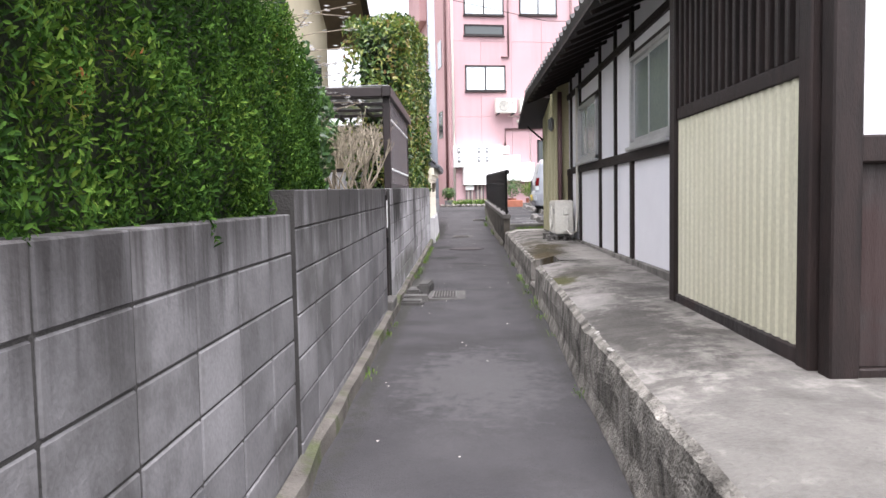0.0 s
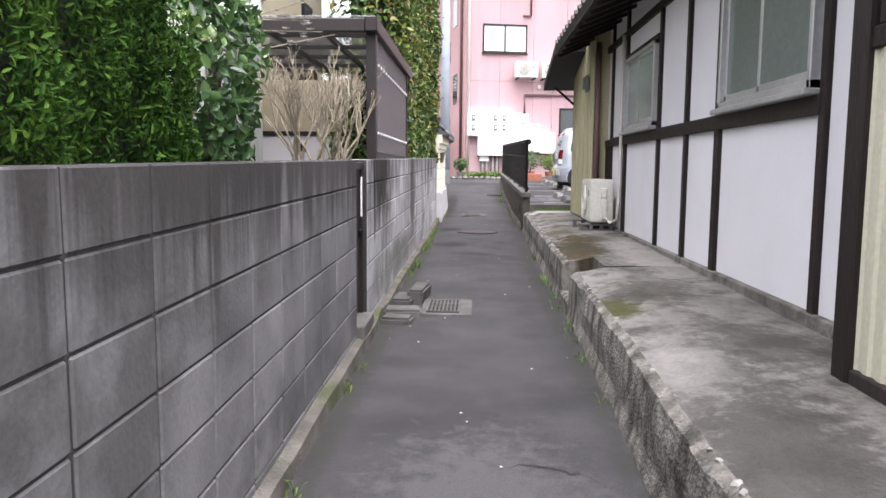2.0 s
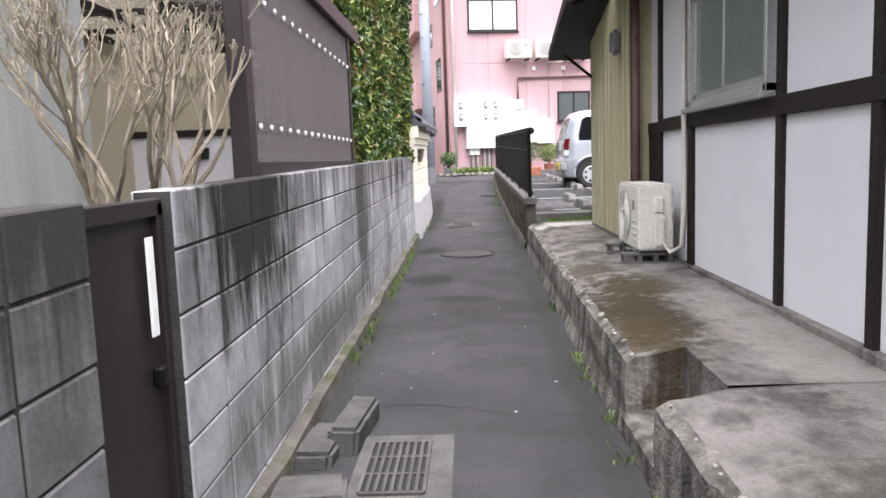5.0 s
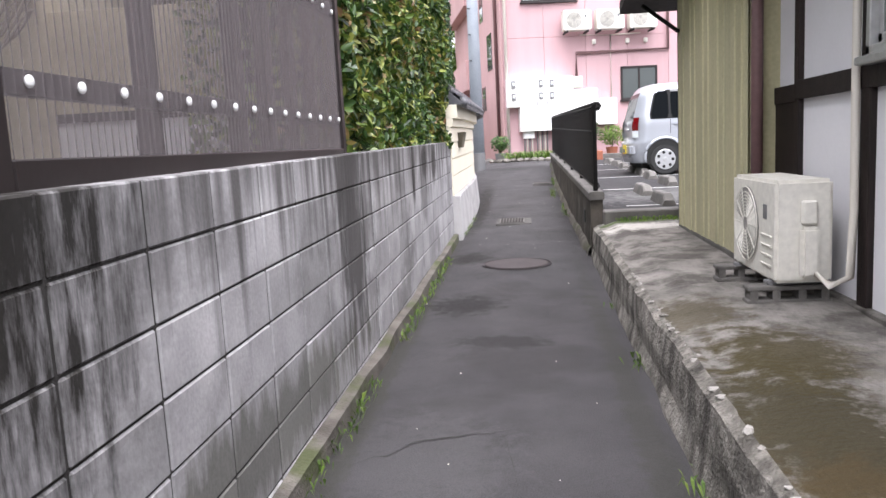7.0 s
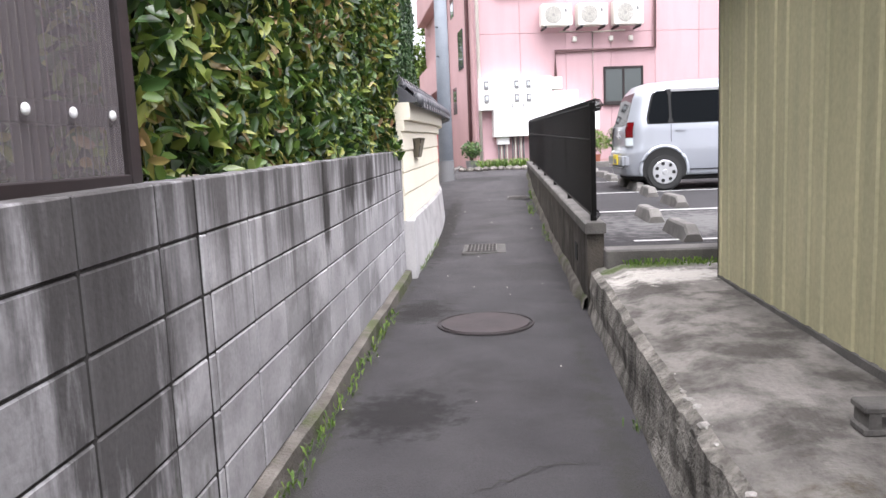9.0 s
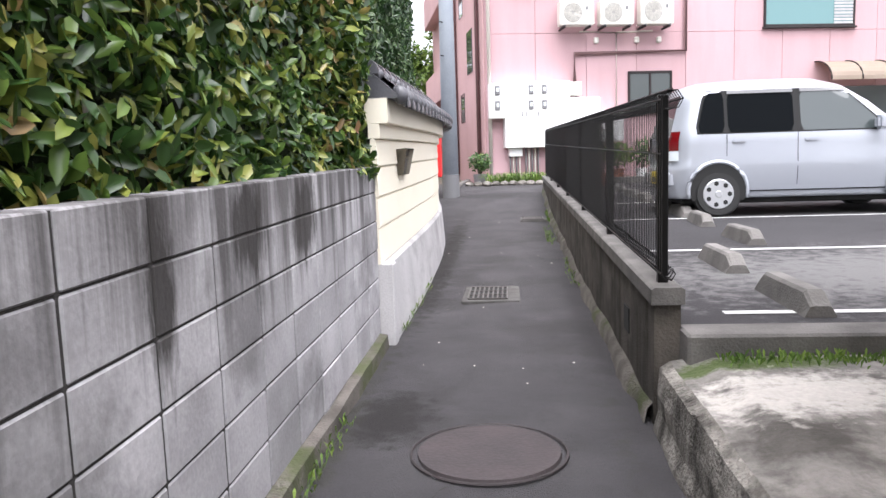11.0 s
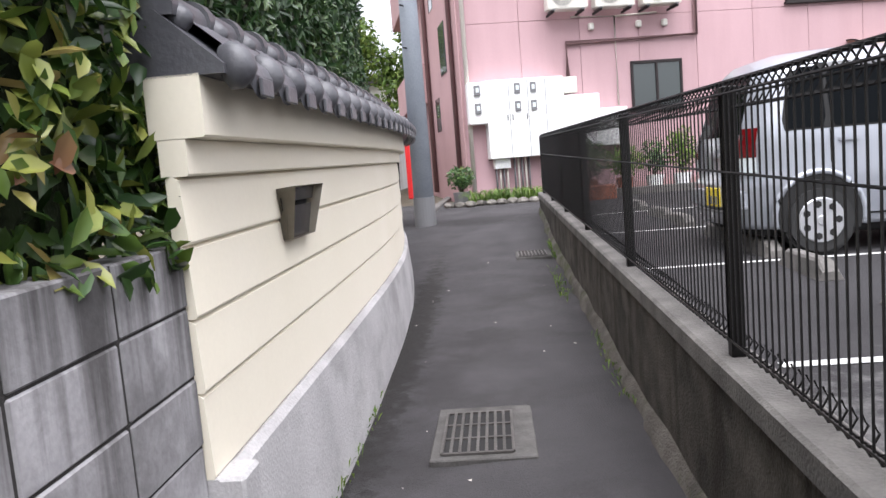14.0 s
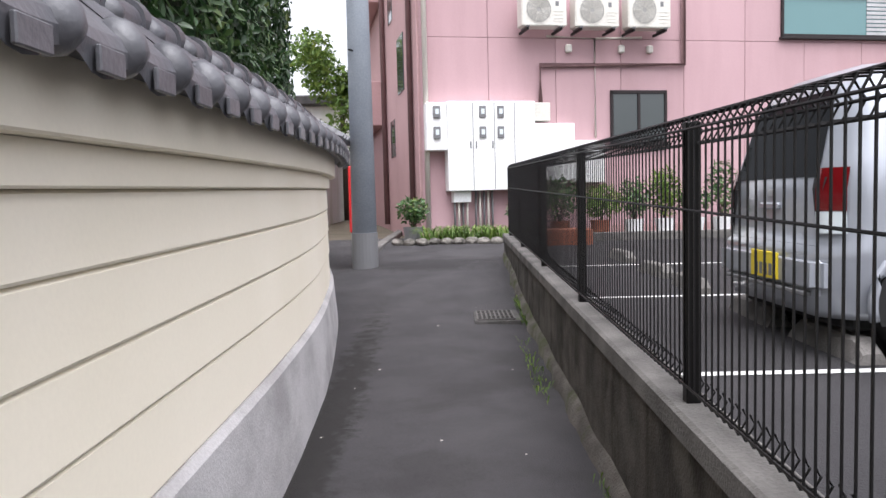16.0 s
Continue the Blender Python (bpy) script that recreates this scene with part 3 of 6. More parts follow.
def fence():
    f = empty("mesh_fence", pose(0, 0, 0), "black steel mesh fence with rolled top on a low wall", "fence")
    y_end = 25.75
    posts = [14.75, 16.62, 18.53, 20.5, 22.3, 24.1, 25.72]
    for y in posts:
        box("post", 0.804, 0.85, y - 0.023, y + 0.023, low_top(y) - 0.05, low_top(y) + 0.865, DARKMETAL, f, 0.004)
    ybeg = 14.62
    bm = bmesh.new()
    k = int((y_end - ybeg) / 0.05)
    for i in range(k + 1):
        y = ybeg + i * 0.05
        z = low_top(y)
        pts = [(0.80, y, z + 0.06), (0.80, y, z + 0.84)]
        # rolled top and bottom
        top = [(0.80 + 0.045 * (1 - math.cos(a)), y, z + 0.84 + 0.045 * math.sin(a)) for a in [math.pi * 0.33 * q for q in range(1, 6)]]
        low = [(0.80 + 0.03 * (1 - math.cos(a)), y, z + 0.06 - 0.03 * math.sin(a)) for a in [math.pi * 0.33 * q for q in range(4, 0, -1)]]
        tube_into(bm, low + pts + top, 0.0036, 3)
    part("wire_mesh", bm, DARKMETAL, f)["kind"] = "stuff"
    for dx, dz in ((0.0, 0.84), (0.0, 0.6), (0.0, 0.06), (0.045, 0.885), (0.09, 0.84), (0.045, 0.798), (0.045, 0.03)):
        tube("rail_wire", [(0.797 + dx, ybeg, low_top(ybeg) + dz), (0.797 + dx, y_end, low_top(y_end) + dz)], 0.0042, DARKMETAL, f, 5)
    return f


fence()

# ---- timber house beside the terrace ----
house = empty("timber_house", pose(0, 0, 0), "old white plastered house with dark timber frame and tiled eaves", "house")
HX = 1.64
box("wall", HX + 0.015, HX + 0.15, 4.8, 12.0, 0.3, 3.1, PLASTER, house, 0.0)
box("base_strip", HX - 0.03, HX + 0.1, 4.8, 12.0, 0.3, 0.465, CEMENT, house, 0.006)
for y in (5.58, 7.19, 8.0, 8.93, 10.49, 11.36, 11.98):
    w = 0.05 if y in (7.19, 10.49) else 0.035
    box("stud", HX - 0.015, HX + 0.02, y - w, y + w, 0.46, 3.05, DARKWOOD, house, 0.004)
box("beam", HX - 0.02, HX + 0.02, 5.6, 11.36, 1.445, 1.545, DARKWOOD, house, 0.004)
box("beam", HX - 0.018, HX + 0.02, 11.36, 11.98, 1.43, 1.53, DARKWOOD, house, 0.004)
box("beam", HX - 0.016, HX + 0.02, 5.6, 11.98, 2.62, 2.70, DARKWOOD, house, 0.004)
box("dark_board", HX - 0.01, HX + 0.02, 11.38, 11.97, 0.5, 1.5, DARKWOOD, house, 0.004)


def house_window(y0, y1, z0, z1):
    w = empty("window", pose(0, 0, 0), "", "")
    w.parent = house
    w["label"] = "aluminium sliding window with frosted panes"
    bm = bmesh.new()
    x = HX - 0.045
    for b in ((x, HX + 0.03, y0, y1, z0, z0 + 0.045), (x, HX + 0.03, y0, y1, z1 - 0.04, z1), (x, HX + 0.03, y0, y0 + 0.04, z0, z1), (x, HX + 0.03, y1 - 0.04, y1, z0, z1)):
        box_bm(*b, 0.004, bm=bm)
    part("frame", bm, ALU, w)
    box("sill", HX - 0.085, HX + 0.02, y0 - 0.02, y1 + 0.02, z0 - 0.035, z0, ALU, w, 0.006)
    ym = (y0 + y1) / 2
    for a, b, dx in ((y0 + 0.04, ym + 0.03, 0.0), (ym - 0.03, y1 - 0.04, 0.02)):
        bm = bmesh.new()
        xx = HX - 0.03 + dx
        for q in ((xx, xx + 0.018, a, b, z0 + 0.045, z0 + 0.09), (xx, xx + 0.018, a, b, z1 - 0.08, z1 - 0.04), (xx, xx + 0.018, a, a + 0.035, z0 + 0.05, z1 - 0.05), (xx, xx + 0.018, b - 0.035, b, z0 + 0.05, z1 - 0.05)):
            box_bm(*q, 0.003, bm=bm)
        part("sash", bm, ALU, w)
        box("pane", xx + 0.006, xx + 0.012, a + 0.03, b - 0.03, z0 + 0.08, z1 - 0.07, FROSTED, w, 0.0)
    box("transom_board", HX - 0.012, HX + 0.02, y0, y1, z1, z1 + 0.06, DARKWOOD, w, 0.003)


house_window(5.66, 7.11, 1.575, 2.45)
house_window(9.02, 10.43, 1.575, 2.36)

# protruding bay with corrugated sheet and lattice
BX = 1.37
box("bay_wall", BX + 0.03, HX + 0.3, 2.64, 4.72, 0.3, 3.0, OLDWOOD, house, 0.0)
for y in (2.68, 4.66):
    box("bay_post", BX - 0.03, BX + 0.09, y - 0.06, y + 0.06, 0.33, 3.0, DARKWOOD, house, 0.008)
box("bay_rail", BX - 0.02, BX + 0.04, 2.74, 4.6, 0.36, 0.44, OLDWOOD, house, 0.006)
box("bay_rail", BX - 0.012, BX + 0.04, 2.74, 4.6, 1.60, 1.68, DARKWOOD, house, 0.006)
verts, faces = [], []
k = 240
for i in range(k + 1):
    y = 2.74 + 1.86 * i / k
    ph = (i % 12) / 12
    dx = 0.009 if ph < 0.38 else (0.0 if ph > 0.5 and ph < 0.88 else 0.0045)
    verts += [(BX + 0.008 - dx, y, 0.44), (BX + 0.008 - dx, y, 1.605)]
faces = [(2 * i, 2 * i + 1, 2 * i + 3, 2 * i + 2) for i in range(k)]
pydata("corrugated_sheet", verts, faces, CREAMSHEET, house)["label"] = "cream corrugated sheet"
for i in range(17):
    y = 2.80 + i * 0.109
    box("lattice_slat", BX - 0.01, BX + 0.025, y - 0.02, y + 0.02, 1.68, 3.0, DARKWOOD, house, 0.004)
# gable side that faces back along the lane
box("side_wall", BX + 0.06, 6.0, 2.56, 2.66, 0.33, 1.30, OLDWOOD, house, 0.0)
for i in range(14):
    x = BX + 0.10 + i * 0.21
    box("plank", x, x + 0.2, 2.535 - 0.004 * (i % 2), 2.56, 0.40, 1.22, OLDWOOD, house, 0.004)
box("side_beam", BX + 0.02, 4.5, 2.50, 2.60, 1.22, 1.33, DARKWOOD, house, 0.008)
box("side_foot", BX + 0.05, 4.5, 2.5, 2.6, 0.32, 0.4, DARKWOOD, house, 0.006)
box("side_plaster", BX + 0.06, 6.0, 2.60, 2.66, 1.30, 3.0, PLASTER, house, 0.0)
for x in (BX + 0.0, BX + 0.46):
    box("side_post", x, x + 0.12, 2.49, 2.60, 0.34, 3.0, DARKWOOD, house, 0.008)
# rest of the house closes behind
box("back_wall", 6.0, 6.15, 2.6, 13.9, 0.3, 3.0, PLASTER, house, 0.0)
box("far_wall", HX + 0.1, 6.0, 12.0, 12.1, 0.3, 3.0, PLASTER, house, 0.0)


def tiled_roof(parent, x0, z0, x1, z1, y0, y1, material, pitch=0.27):
    """A slope of pantile rows from the eave (x0, z0) up to (x1, z1)."""
    d = Vector((x1 - x0, 0, z1 - z0))
    up = Vector((-d.z, 0, d.x)).normalized()
    if up.z < 0:
        up = -up
    n = int((y1 - y0) / pitch)
    prof = []
    for i in range(n):
        for q in range(8):
            a = q / 8
            h = 0.045 * max(0, math.cos((a - 0.15) * math.pi / 0.3)) if a < 0.3 else -0.012 * math.sin((a - 0.3) / 0.7 * math.pi)
            prof.append((y0 + (i + a) * pitch, h))
    prof.append((y0 + n * pitch, 0))
    rows = 9
    verts, faces = [], []
    for r in range(rows):
        for e in (0, 1):
            t = (r + e) / rows
            for y, h in prof:
                p = Vector((x0, y, z0)) + d * t + up * (h + 0.05 + (0.02 if e == 0 else 0))
                verts.append(p)
    m = len(prof)
    for r in range(2 * rows - 1):
        for i in range(m - 1):
            faces.append((r * m + i, r * m + i + 1, (r + 1) * m + i + 1, (r + 1) * m + i))
    base = len(verts)
    for i, (y, h) in enumerate(prof):
        verts.append(Vector((x0, y, z0)) + up * 0.0)
    for i in range(m - 1):
        faces.append((i, base + i, base + i + 1, i + 1))
    return pydata("roof_tiles", verts, faces, material, parent)


EX, EZ = 1.02, 2.72
tiled_roof(house, EX, EZ, 3.9, EZ + 1.3, 2.2, 12.3, DARKTILE)
bm = bmesh.new()
vs = [bm.verts.new(p) for p in ((EX, 2.2, EZ - 0.03), (EX, 12.3, EZ - 0.03), (4.0, 12.3, EZ + 1.31), (4.0, 2.2, EZ + 1.31), (EX, 2.2, EZ + 0.05), (EX, 12.3, EZ + 0.05), (4.0, 12.3, EZ + 1.38), (4.0, 2.2, EZ + 1.38))]
for q in ((0, 1, 2, 3), (4, 5, 6, 7), (0, 1, 5, 4), (1, 2, 6, 5), (2, 3, 7, 6), (3, 0, 4, 7)):
    bm.faces.new([vs[i] for i in q])
bmesh.ops.recalc_face_normals(bm, faces=list(bm.faces))
part("roof_deck", bm, DARKWOOD, house)
for i in range(25):
    y = 2.4 + i * 0.41
    tube("rafter", [(EX + 0.03, y, EZ - 0.06), (HX + 0.1, y, EZ - 0.06 + (HX - EX) * 0.45)], 0.028, DARKWOOD, house, 4)
tiled_roof(house, 6.8, EZ, 3.9, EZ + 1.3, 2.2, 12.3, DARKTILE)
box("ridge", 3.8, 4.05, 2.2, 12.3, EZ + 1.3, EZ + 1.52, DARKTILE, house, 0.04)

# cream-sheeted annex
annex = empty("annex", pose(0, 0, 0), "small annex clad in ribbed cream sheet under a low eave", "shed")
AX = 1.475
box("wall", AX + 0.01, 4.0, 11.72, 13.78, 0.3, 3.2, OLIVESHEET, annex, 0.0)
box("base_strip", AX - 0.012, AX + 0.05, 11.70, 13.80, 0.35, 0.5, CAPPING, annex, 0.006)
verts, faces = [], []
k = 200
for i in range(k + 1):
    y = 11.715 + 2.07 * i / k
    q = (i * 1.0) % 14
    dx = 0.006 if q < 9 else 0.0
    dx += 0.003 * ((i // 14) % 3)
    verts += [(AX - dx, y, 0.5), (AX - dx, y, 3.2)]
pydata("ribbed_sheet", verts, [(2 * i, 2 * i + 1, 2 * i + 3, 2 * i + 2) for i in range(k)], OLIVESHEET, annex)
box("corner_strip", AX - 0.012, AX + 0.03, 13.77, 13.80, 0.45, 3.2, BROWNMETAL, annex, 0.003)
tube("downpipe", [(AX + 0.03, 11.66, 0.45), (AX + 0.03, 11.66, 2.75)], 0.035, BROWNPIPE, annex, 10, label="brown rain pipe")
bm = bmesh.new()
vs = [bm.verts.new(p) for p in ((1.05, 12.6, 2.78), (1.05, 14.35, 2.42), (4.2, 14.35, 2.42), (4.2, 12.6, 2.78), (1.05, 12.6, 2.90), (1.05, 14.35, 2.52), (4.2, 14.35, 2.52), (4.2, 12.6, 2.90))]
for q in ((0, 1, 2, 3), (4, 5, 6, 7), (0, 1, 5, 4), (1, 2, 6, 5), (2, 3, 7, 6), (3, 0, 4, 7)):
    bm.faces.new([vs[i] for i in q])
bmesh.ops.recalc_face_normals(bm, faces=list(bm.faces))
part("eave", bm, DARKWOOD, annex)
tube("brace", [(AX - 0.02, 13.7, 2.15), (1.2, 13.95, 2.42)], 0.018, DARKMETAL, annex, 6)
box("vent_hood", AX - 0.10, AX - 0.005, 12.05, 12.22, 2.18, 2.40, GREYPLASTIC, annex, 0.03, "grey vent hood", 3)

# ---- pink apartment building ----
pinkm = pose(-0.42, 29.49, 0, 0, 0, 11.3)
pink = empty("apartment_building", pinkm, "pink panelled apartment building with air conditioners on brackets", "building")


def pbox(name, x0, x1, y0, y1, z0, z1, material, parent=None, bevel=0.004, label=""):
    return box(name, x0, x1, y0, y1, z0, z1, material, parent or pink, bevel, label)


PW = 16.0
pbox("core", 0.02, PW, 0.03, 11.5, 0.3, 14.5, PINK)
for i in range(13):
    x0 = i * 1.24
    for z0, z1 in ((0.9, 4.27), (4.277, 7.2), (7.207, 10.4), (10.407, 14.5)):
        pbox("panel", x0 + (0.0 if i else 0.0), x0 + 1.232, 0.0, 0.035, z0, z1, PINK, None, 0.004)
pbox("foundation", -0.02, PW, -0.03, 0.03, 0.3, 0.92, PINKSIDE)
for j in range(8):
    pbox("side_panel", -0.03, 0.03, 0.0 + j * 1.44, 1.432 + j * 1.44, 0.3, 14.5, PINKSIDE, None, 0.004)
tube("downpipe", [(0.1, -0.06, 0.9), (0.1, -0.06, 14.4)], 0.045, PIPEIVORY, pink, 8)
tube("downpipe", [(-0.09, 0.5, 0.9), (-0.09, 0.5, 14.4)], 0.05, BROWNPIPE, pink, 8)
tube("downpipe", [(-0.10, 4.6, 0.9), (-0.10, 4.6, 14.4)], 0.06, BROWNPIPE, pink, 8)
pbox("roof_slab", -0.2, PW + 0.2, -0.2, 11.7, 14.5, 14.8, CAPPING)
for z in (3.4, 6.3, 9.3, 12.2):
    pbox("balcony", -0.4, -0.03, 5.2, 10.8, z - 0.15, z + 0.9, PINKSIDE, None, 0.02)
    pbox("side_window", -0.05, 0.0, 1.6, 2.5, z + 0.2, z + 1.3, GLASS)
    pbox("side_window", -0.045, 0.0, 3.2, 3.9, z - 1.0, z - 0.2, GLASS)


def pwin(x0, x1, z0, z1, glass, split=True, frame_mat=None):
    fm = frame_mat or BROWNMETAL
    w = empty("window", pose(0, 0, 0), "", "")
    w.parent = pink
    bm = bmesh.new()
    for b in ((x0, x1, -0.05, 0.0, z0, z0 + 0.06), (x0, x1, -0.05, 0.0, z1 - 0.06, z1), (x0, x0 + 0.05, -0.05, 0, z0, z1), (x1 - 0.05, x1, -0.05, 0, z0, z1)) + ((((x0 + x1) / 2 - 0.025, (x0 + x1) / 2 + 0.025, -0.045, 0, z0, z1),) if split else ()):
        box_bm(*b, 0.004, bm=bm)
    part("frame", bm, fm, w)
    box("sill", x0 - 0.03, x1 + 0.03, -0.09, 0.0, z0 - 0.04, z0, fm, w, 0.004)
    if split:
        xm = (x0 + x1) / 2
        box("pane", x0 + 0.04, xm - 0.02, -0.02, -0.006, z0 + 0.05, z1 - 0.05, glass, w, 0)
        box("pane", xm + 0.02, x1 - 0.04, -0.026, -0.006, z0 + 0.05, z1 - 0.05, glass, w, 0)
    else:
        box("pane", x0 + 0.04, x1 - 0.04, -0.02, -0.006, z0 + 0.05, z1 - 0.05, glass, w, 0)
    return w


pwin(0.60, 2.22, 5.27, 6.28, PALEGLASS)
pwin(0.58, 2.18, 8.2, 9.1, PALEGLASS)
pwin(0.58, 2.18, 7.42, 7.85, GLASS, False)
pwin(2.82, 4.35, 8.25, 9.15, PALEGLASS)
pwin(3.50, 4.60, 2.38, 3.36, GLASS)
w = pwin(6.93, 9.3, 4.36, 5.16, TEALGLASS, False)
for i in range(9):
    box("louvre", 8.75, 9.27, -0.035, -0.028, 4.42 + i * 0.078, 4.475 + i * 0.078, ALU, w, 0)
pwin(6.9, 9.3, 7.4, 8.3, PALEGLASS)
pwin(6.9, 9.3, 10.4, 11.3, PALEGLASS)
pwin(0.6, 2.2, 10.9, 11.9, PALEGLASS)
# meter cabinets
pbox("meter_cabinet", 0.42, 1.98, -0.32, 0.0, 1.60, 3.13, WHITEMETAL, None, 0.012, "white steel meter cabinet")
pbox("meter_cabinet", 0.06, 0.42, -0.30, 0.0, 2.30, 3.11, WHITEMETAL, None, 0.012)
pbox("meter_cabinet", 1.985, 2.72, -0.28, 0.0, 1.75, 2.75, WHITEMETAL, None, 0.012)
pbox("junction_box", 1.99, 2.3, -0.2, 0.0, 2.80, 3.12, ACWHITE, None, 0.012)
pbox("meter_cabinet", 2.73, 3.3, -0.25, 0.0, 1.7, 2.45, WHITEMETAL, None, 0.012)
for x in (0.18, 0.98, 1.30):
    for z in (2.5, 2.85):
        pbox("meter_window", x, x + 0.115, -0.345, -0.29, z, z + 0.2, GREYPLASTIC, None, 0.006)
        pbox("meter_dial", x + 0.03, x + 0.09, -0.35, -0.344, z + 0.06, z + 0.15, PALEGLASS, None, 0.0)
for x in (0.86, 1.24, 1.60):
    pbox("cabinet_seam", x, x + 0.012, -0.324, -0.318, 1.62, 3.11, GREYPLASTIC, None, 0)
for x in (0.81, 0.91, 1.2):
    pbox("cabinet_handle", x, x + 0.02, -0.34, -0.318, 2.33, 2.45, GREYPLASTIC, None, 0.004)
pbox("cabinet_foot_box", 0.52, 0.84, -0.2, 0.0, 1.40, 1.6, WHITEMETAL, None, 0.01)
for i in range(9):
    x = 0.56 + i * 0.075 + (0.08 if i > 3 else 0)
    tube("conduit", [(x, -0.1, 0.8), (x, -0.1, 1.6)], 0.02, PIPEIVORY if i % 2 else GREYPLASTIC, pink, 6)
# conduits on the facade
tube("conduit", [(2.17, -0.06, 3.1), (2.17, -0.06, 3.79), (4.92, -0.06, 3.83), (4.92, -0.06, 9.0)], 0.045, BROWNPIPE, pink, 8)
tube("conduit", [(2.3, -0.05, 4.3), (3.2, -0.05, 4.27), (3.2, -0.05, 2.5)], 0.02, PIPEIVORY, pink, 6)
tube("conduit", [(3.2, -0.05, 4.27), (4.1, -0.05, 4.3)], 0.02, PIPEIVORY, pink, 6)
for x in (2.65, 3.65, 4.2):
    pbox("vent_cap", x, x + 0.11, -0.1, 0.0, 4.02, 4.16, ACWHITE, None, 0.02)
tube("conduit", [(2.35, -0.05, 6.6), (2.35, -0.05, 9.3)], 0.035, BROWNPIPE, pink, 6)
tube("conduit", [(2.05, -0.05, 6.6), (2.35, -0.05, 6.6)], 0.035, BROWNPIPE, pink, 6)


def awning():
    a = empty("awning", pinkm @ pose(8.3, 0, 3.0), "rounded brown metal door awning on the pink wall", "awning")
    bm = bmesh.new()
    n = 8
    prof = [(-0.7 * math.sin(math.pi / 2 * i / n), 0.5 * math.cos(math.pi / 2 * i / n)) for i in range(n + 1)]
    r0 = [bm.verts.new((0, y, z)) for y, z in prof]
    r1 = [bm.verts.new((2.4, y, z)) for y, z in prof]
    for i in range(n):
        bm.faces.new((r0[i], r1[i], r1[i + 1], r0[i + 1]))
    bmesh.ops.solidify(bm, geom=list(bm.faces), thickness=0.02)
    part("cover", bm, plain("tan_awning", (0.42, 0.34, 0.27), 0.5), a)
    for x in (0, 0.8, 1.6, 2.4):
        tube("rib", [(x, y * 1.02, z + 0.01) for y, z in prof], 0.018, BROWNMETAL, a, 5)
    box("door", 0.2, 2.2, -0.04, 0.03, -2.2, -0.1, GLASS, a, 0.01)


awning()


def outdoor_unit(name, m, label, group):
    """Air-conditioner outdoor unit; its fan looks along -y, base at z 0."""
    a = empty(name, m, label, "air conditioner", group)
    box("casing", -0.40, 0.40, -0.15, 0.15, 0.02, 0.58, ACWHITE, a, 0.018, "", 2)
    bm = bmesh.new()
    bmesh.ops.create_circle(bm, cap_ends=True, segments=28, radius=0.225, matrix=pose(-0.1, -0.153, 0.30, 90))
    part("fan_opening", bm, plain("grille_shade", (0.34, 0.33, 0.31), 0.6), a)
    bm = bmesh.new()
    for r in (0.05, 0.07, 0.09, 0.11, 0.13, 0.15, 0.17, 0.19, 0.222):
        pts = [(-0.1 + r * math.cos(t), -0.162, 0.30 + r * math.sin(t)) for t in [2 * math.pi * k / 24 for k in range(25)]]
        tube_into(bm, pts, 0.0035, 4)
    for k in range(10):
        t = 2 * math.pi * k / 10
        tube_into(bm, [(-0.1 + 0.04 * math.cos(t), -0.163, 0.3 + 0.04 * math.sin(t)), (-0.1 + 0.222 * math.cos(t), -0.163, 0.3 + 0.222 * math.sin(t))], 0.003, 4)
    part("fan_grille", bm, ACWHITE, a)
    box("side_cover", 0.395, 0.45, -0.03, 0.07, 0.05, 0.33, ACWHITE, a, 0.02, "", 2)
    box("side_grip", 0.395, 0.43, -0.02, 0.06, 0.34, 0.47, ACWHITE, a, 0.01)
    box("badge", 0.2, 0.26, -0.153, -0.149, 0.36, 0.44, GREYPLASTIC, a, 0.0)
    for k in range(4):
        box("front_rib", 0.17, 0.34, -0.157, -0.149, 0.1 + 0.055 * k, 0.11 + 0.055 * k, ACWHITE, a, 0.002)
    for x in (-0.3, 0.3):
        box("foot", x - 0.03, x + 0.03, -0.17, 0.17, 0.0, 0.025, GREYPLASTIC, a, 0.003)
    return a


for x, s in ((2.12, 1.0), (3.08, 1.0), (4.05, 1.08)):
    u = outdoor_unit("wall_air_conditioner", pinkm @ pose(x, -0.34, 4.36), "ivory outdoor unit on a bracket on the pink wall", "units on the pink wall")
    u.scale = (1, 1, s)
    for dx in (-0.3, 0.3):
        box("bracket", dx - 0.02, dx + 0.02, -0.16, 0.33, -0.04, 0.0, DARKMETAL, u, 0.003)

# ---- block wall by the lane ----
block_wall("wall_west", 2.755, 6.6, wall_top, 7, 0.0, "streaked grey concrete block wall with stack joints", DARKBLOCK, 0.41, 0.391)
block_wall("wall_west_mid", 7.08, 11.30, wall_top, 7, 0.0, "streaked grey concrete block wall with black stains", None, 0.36, 0.4)
block_wall("wall_west_far", 11.305, 16.1, wall_top, 7, 0.002, "pale grey concrete block wall with dark runs", None, 0.059, 0.3962)
block_wall("wall_west_near", -3.66, 2.752, lambda y: 1.06, 7, -0.02, "lower grey concrete block wall under the clipped hedge", DARKBLOCK)

# narrow dark gate leaf in the wall
gate = empty("gate", pose(-0.84, 6.84, 0), "narrow dark brown metal gate in the block wall", "gate")
box("leaf", -0.03, 0.0, -0.235, 0.235, 0.16, 1.17, BROWNMETAL, gate, 0.006)
box("post", -0.02, 0.02, -0.237, -0.20, 0.14, 1.19, BROWNMETAL, gate, 0.004)
box("post", -0.02, 0.02, 0.20, 0.237, 0.14, 1.19, BROWNMETAL, gate, 0.004)
box("head_rail", -0.02, 0.02, -0.237, 0.237, 1.15, 1.2, BROWNMETAL, gate, 0.004)
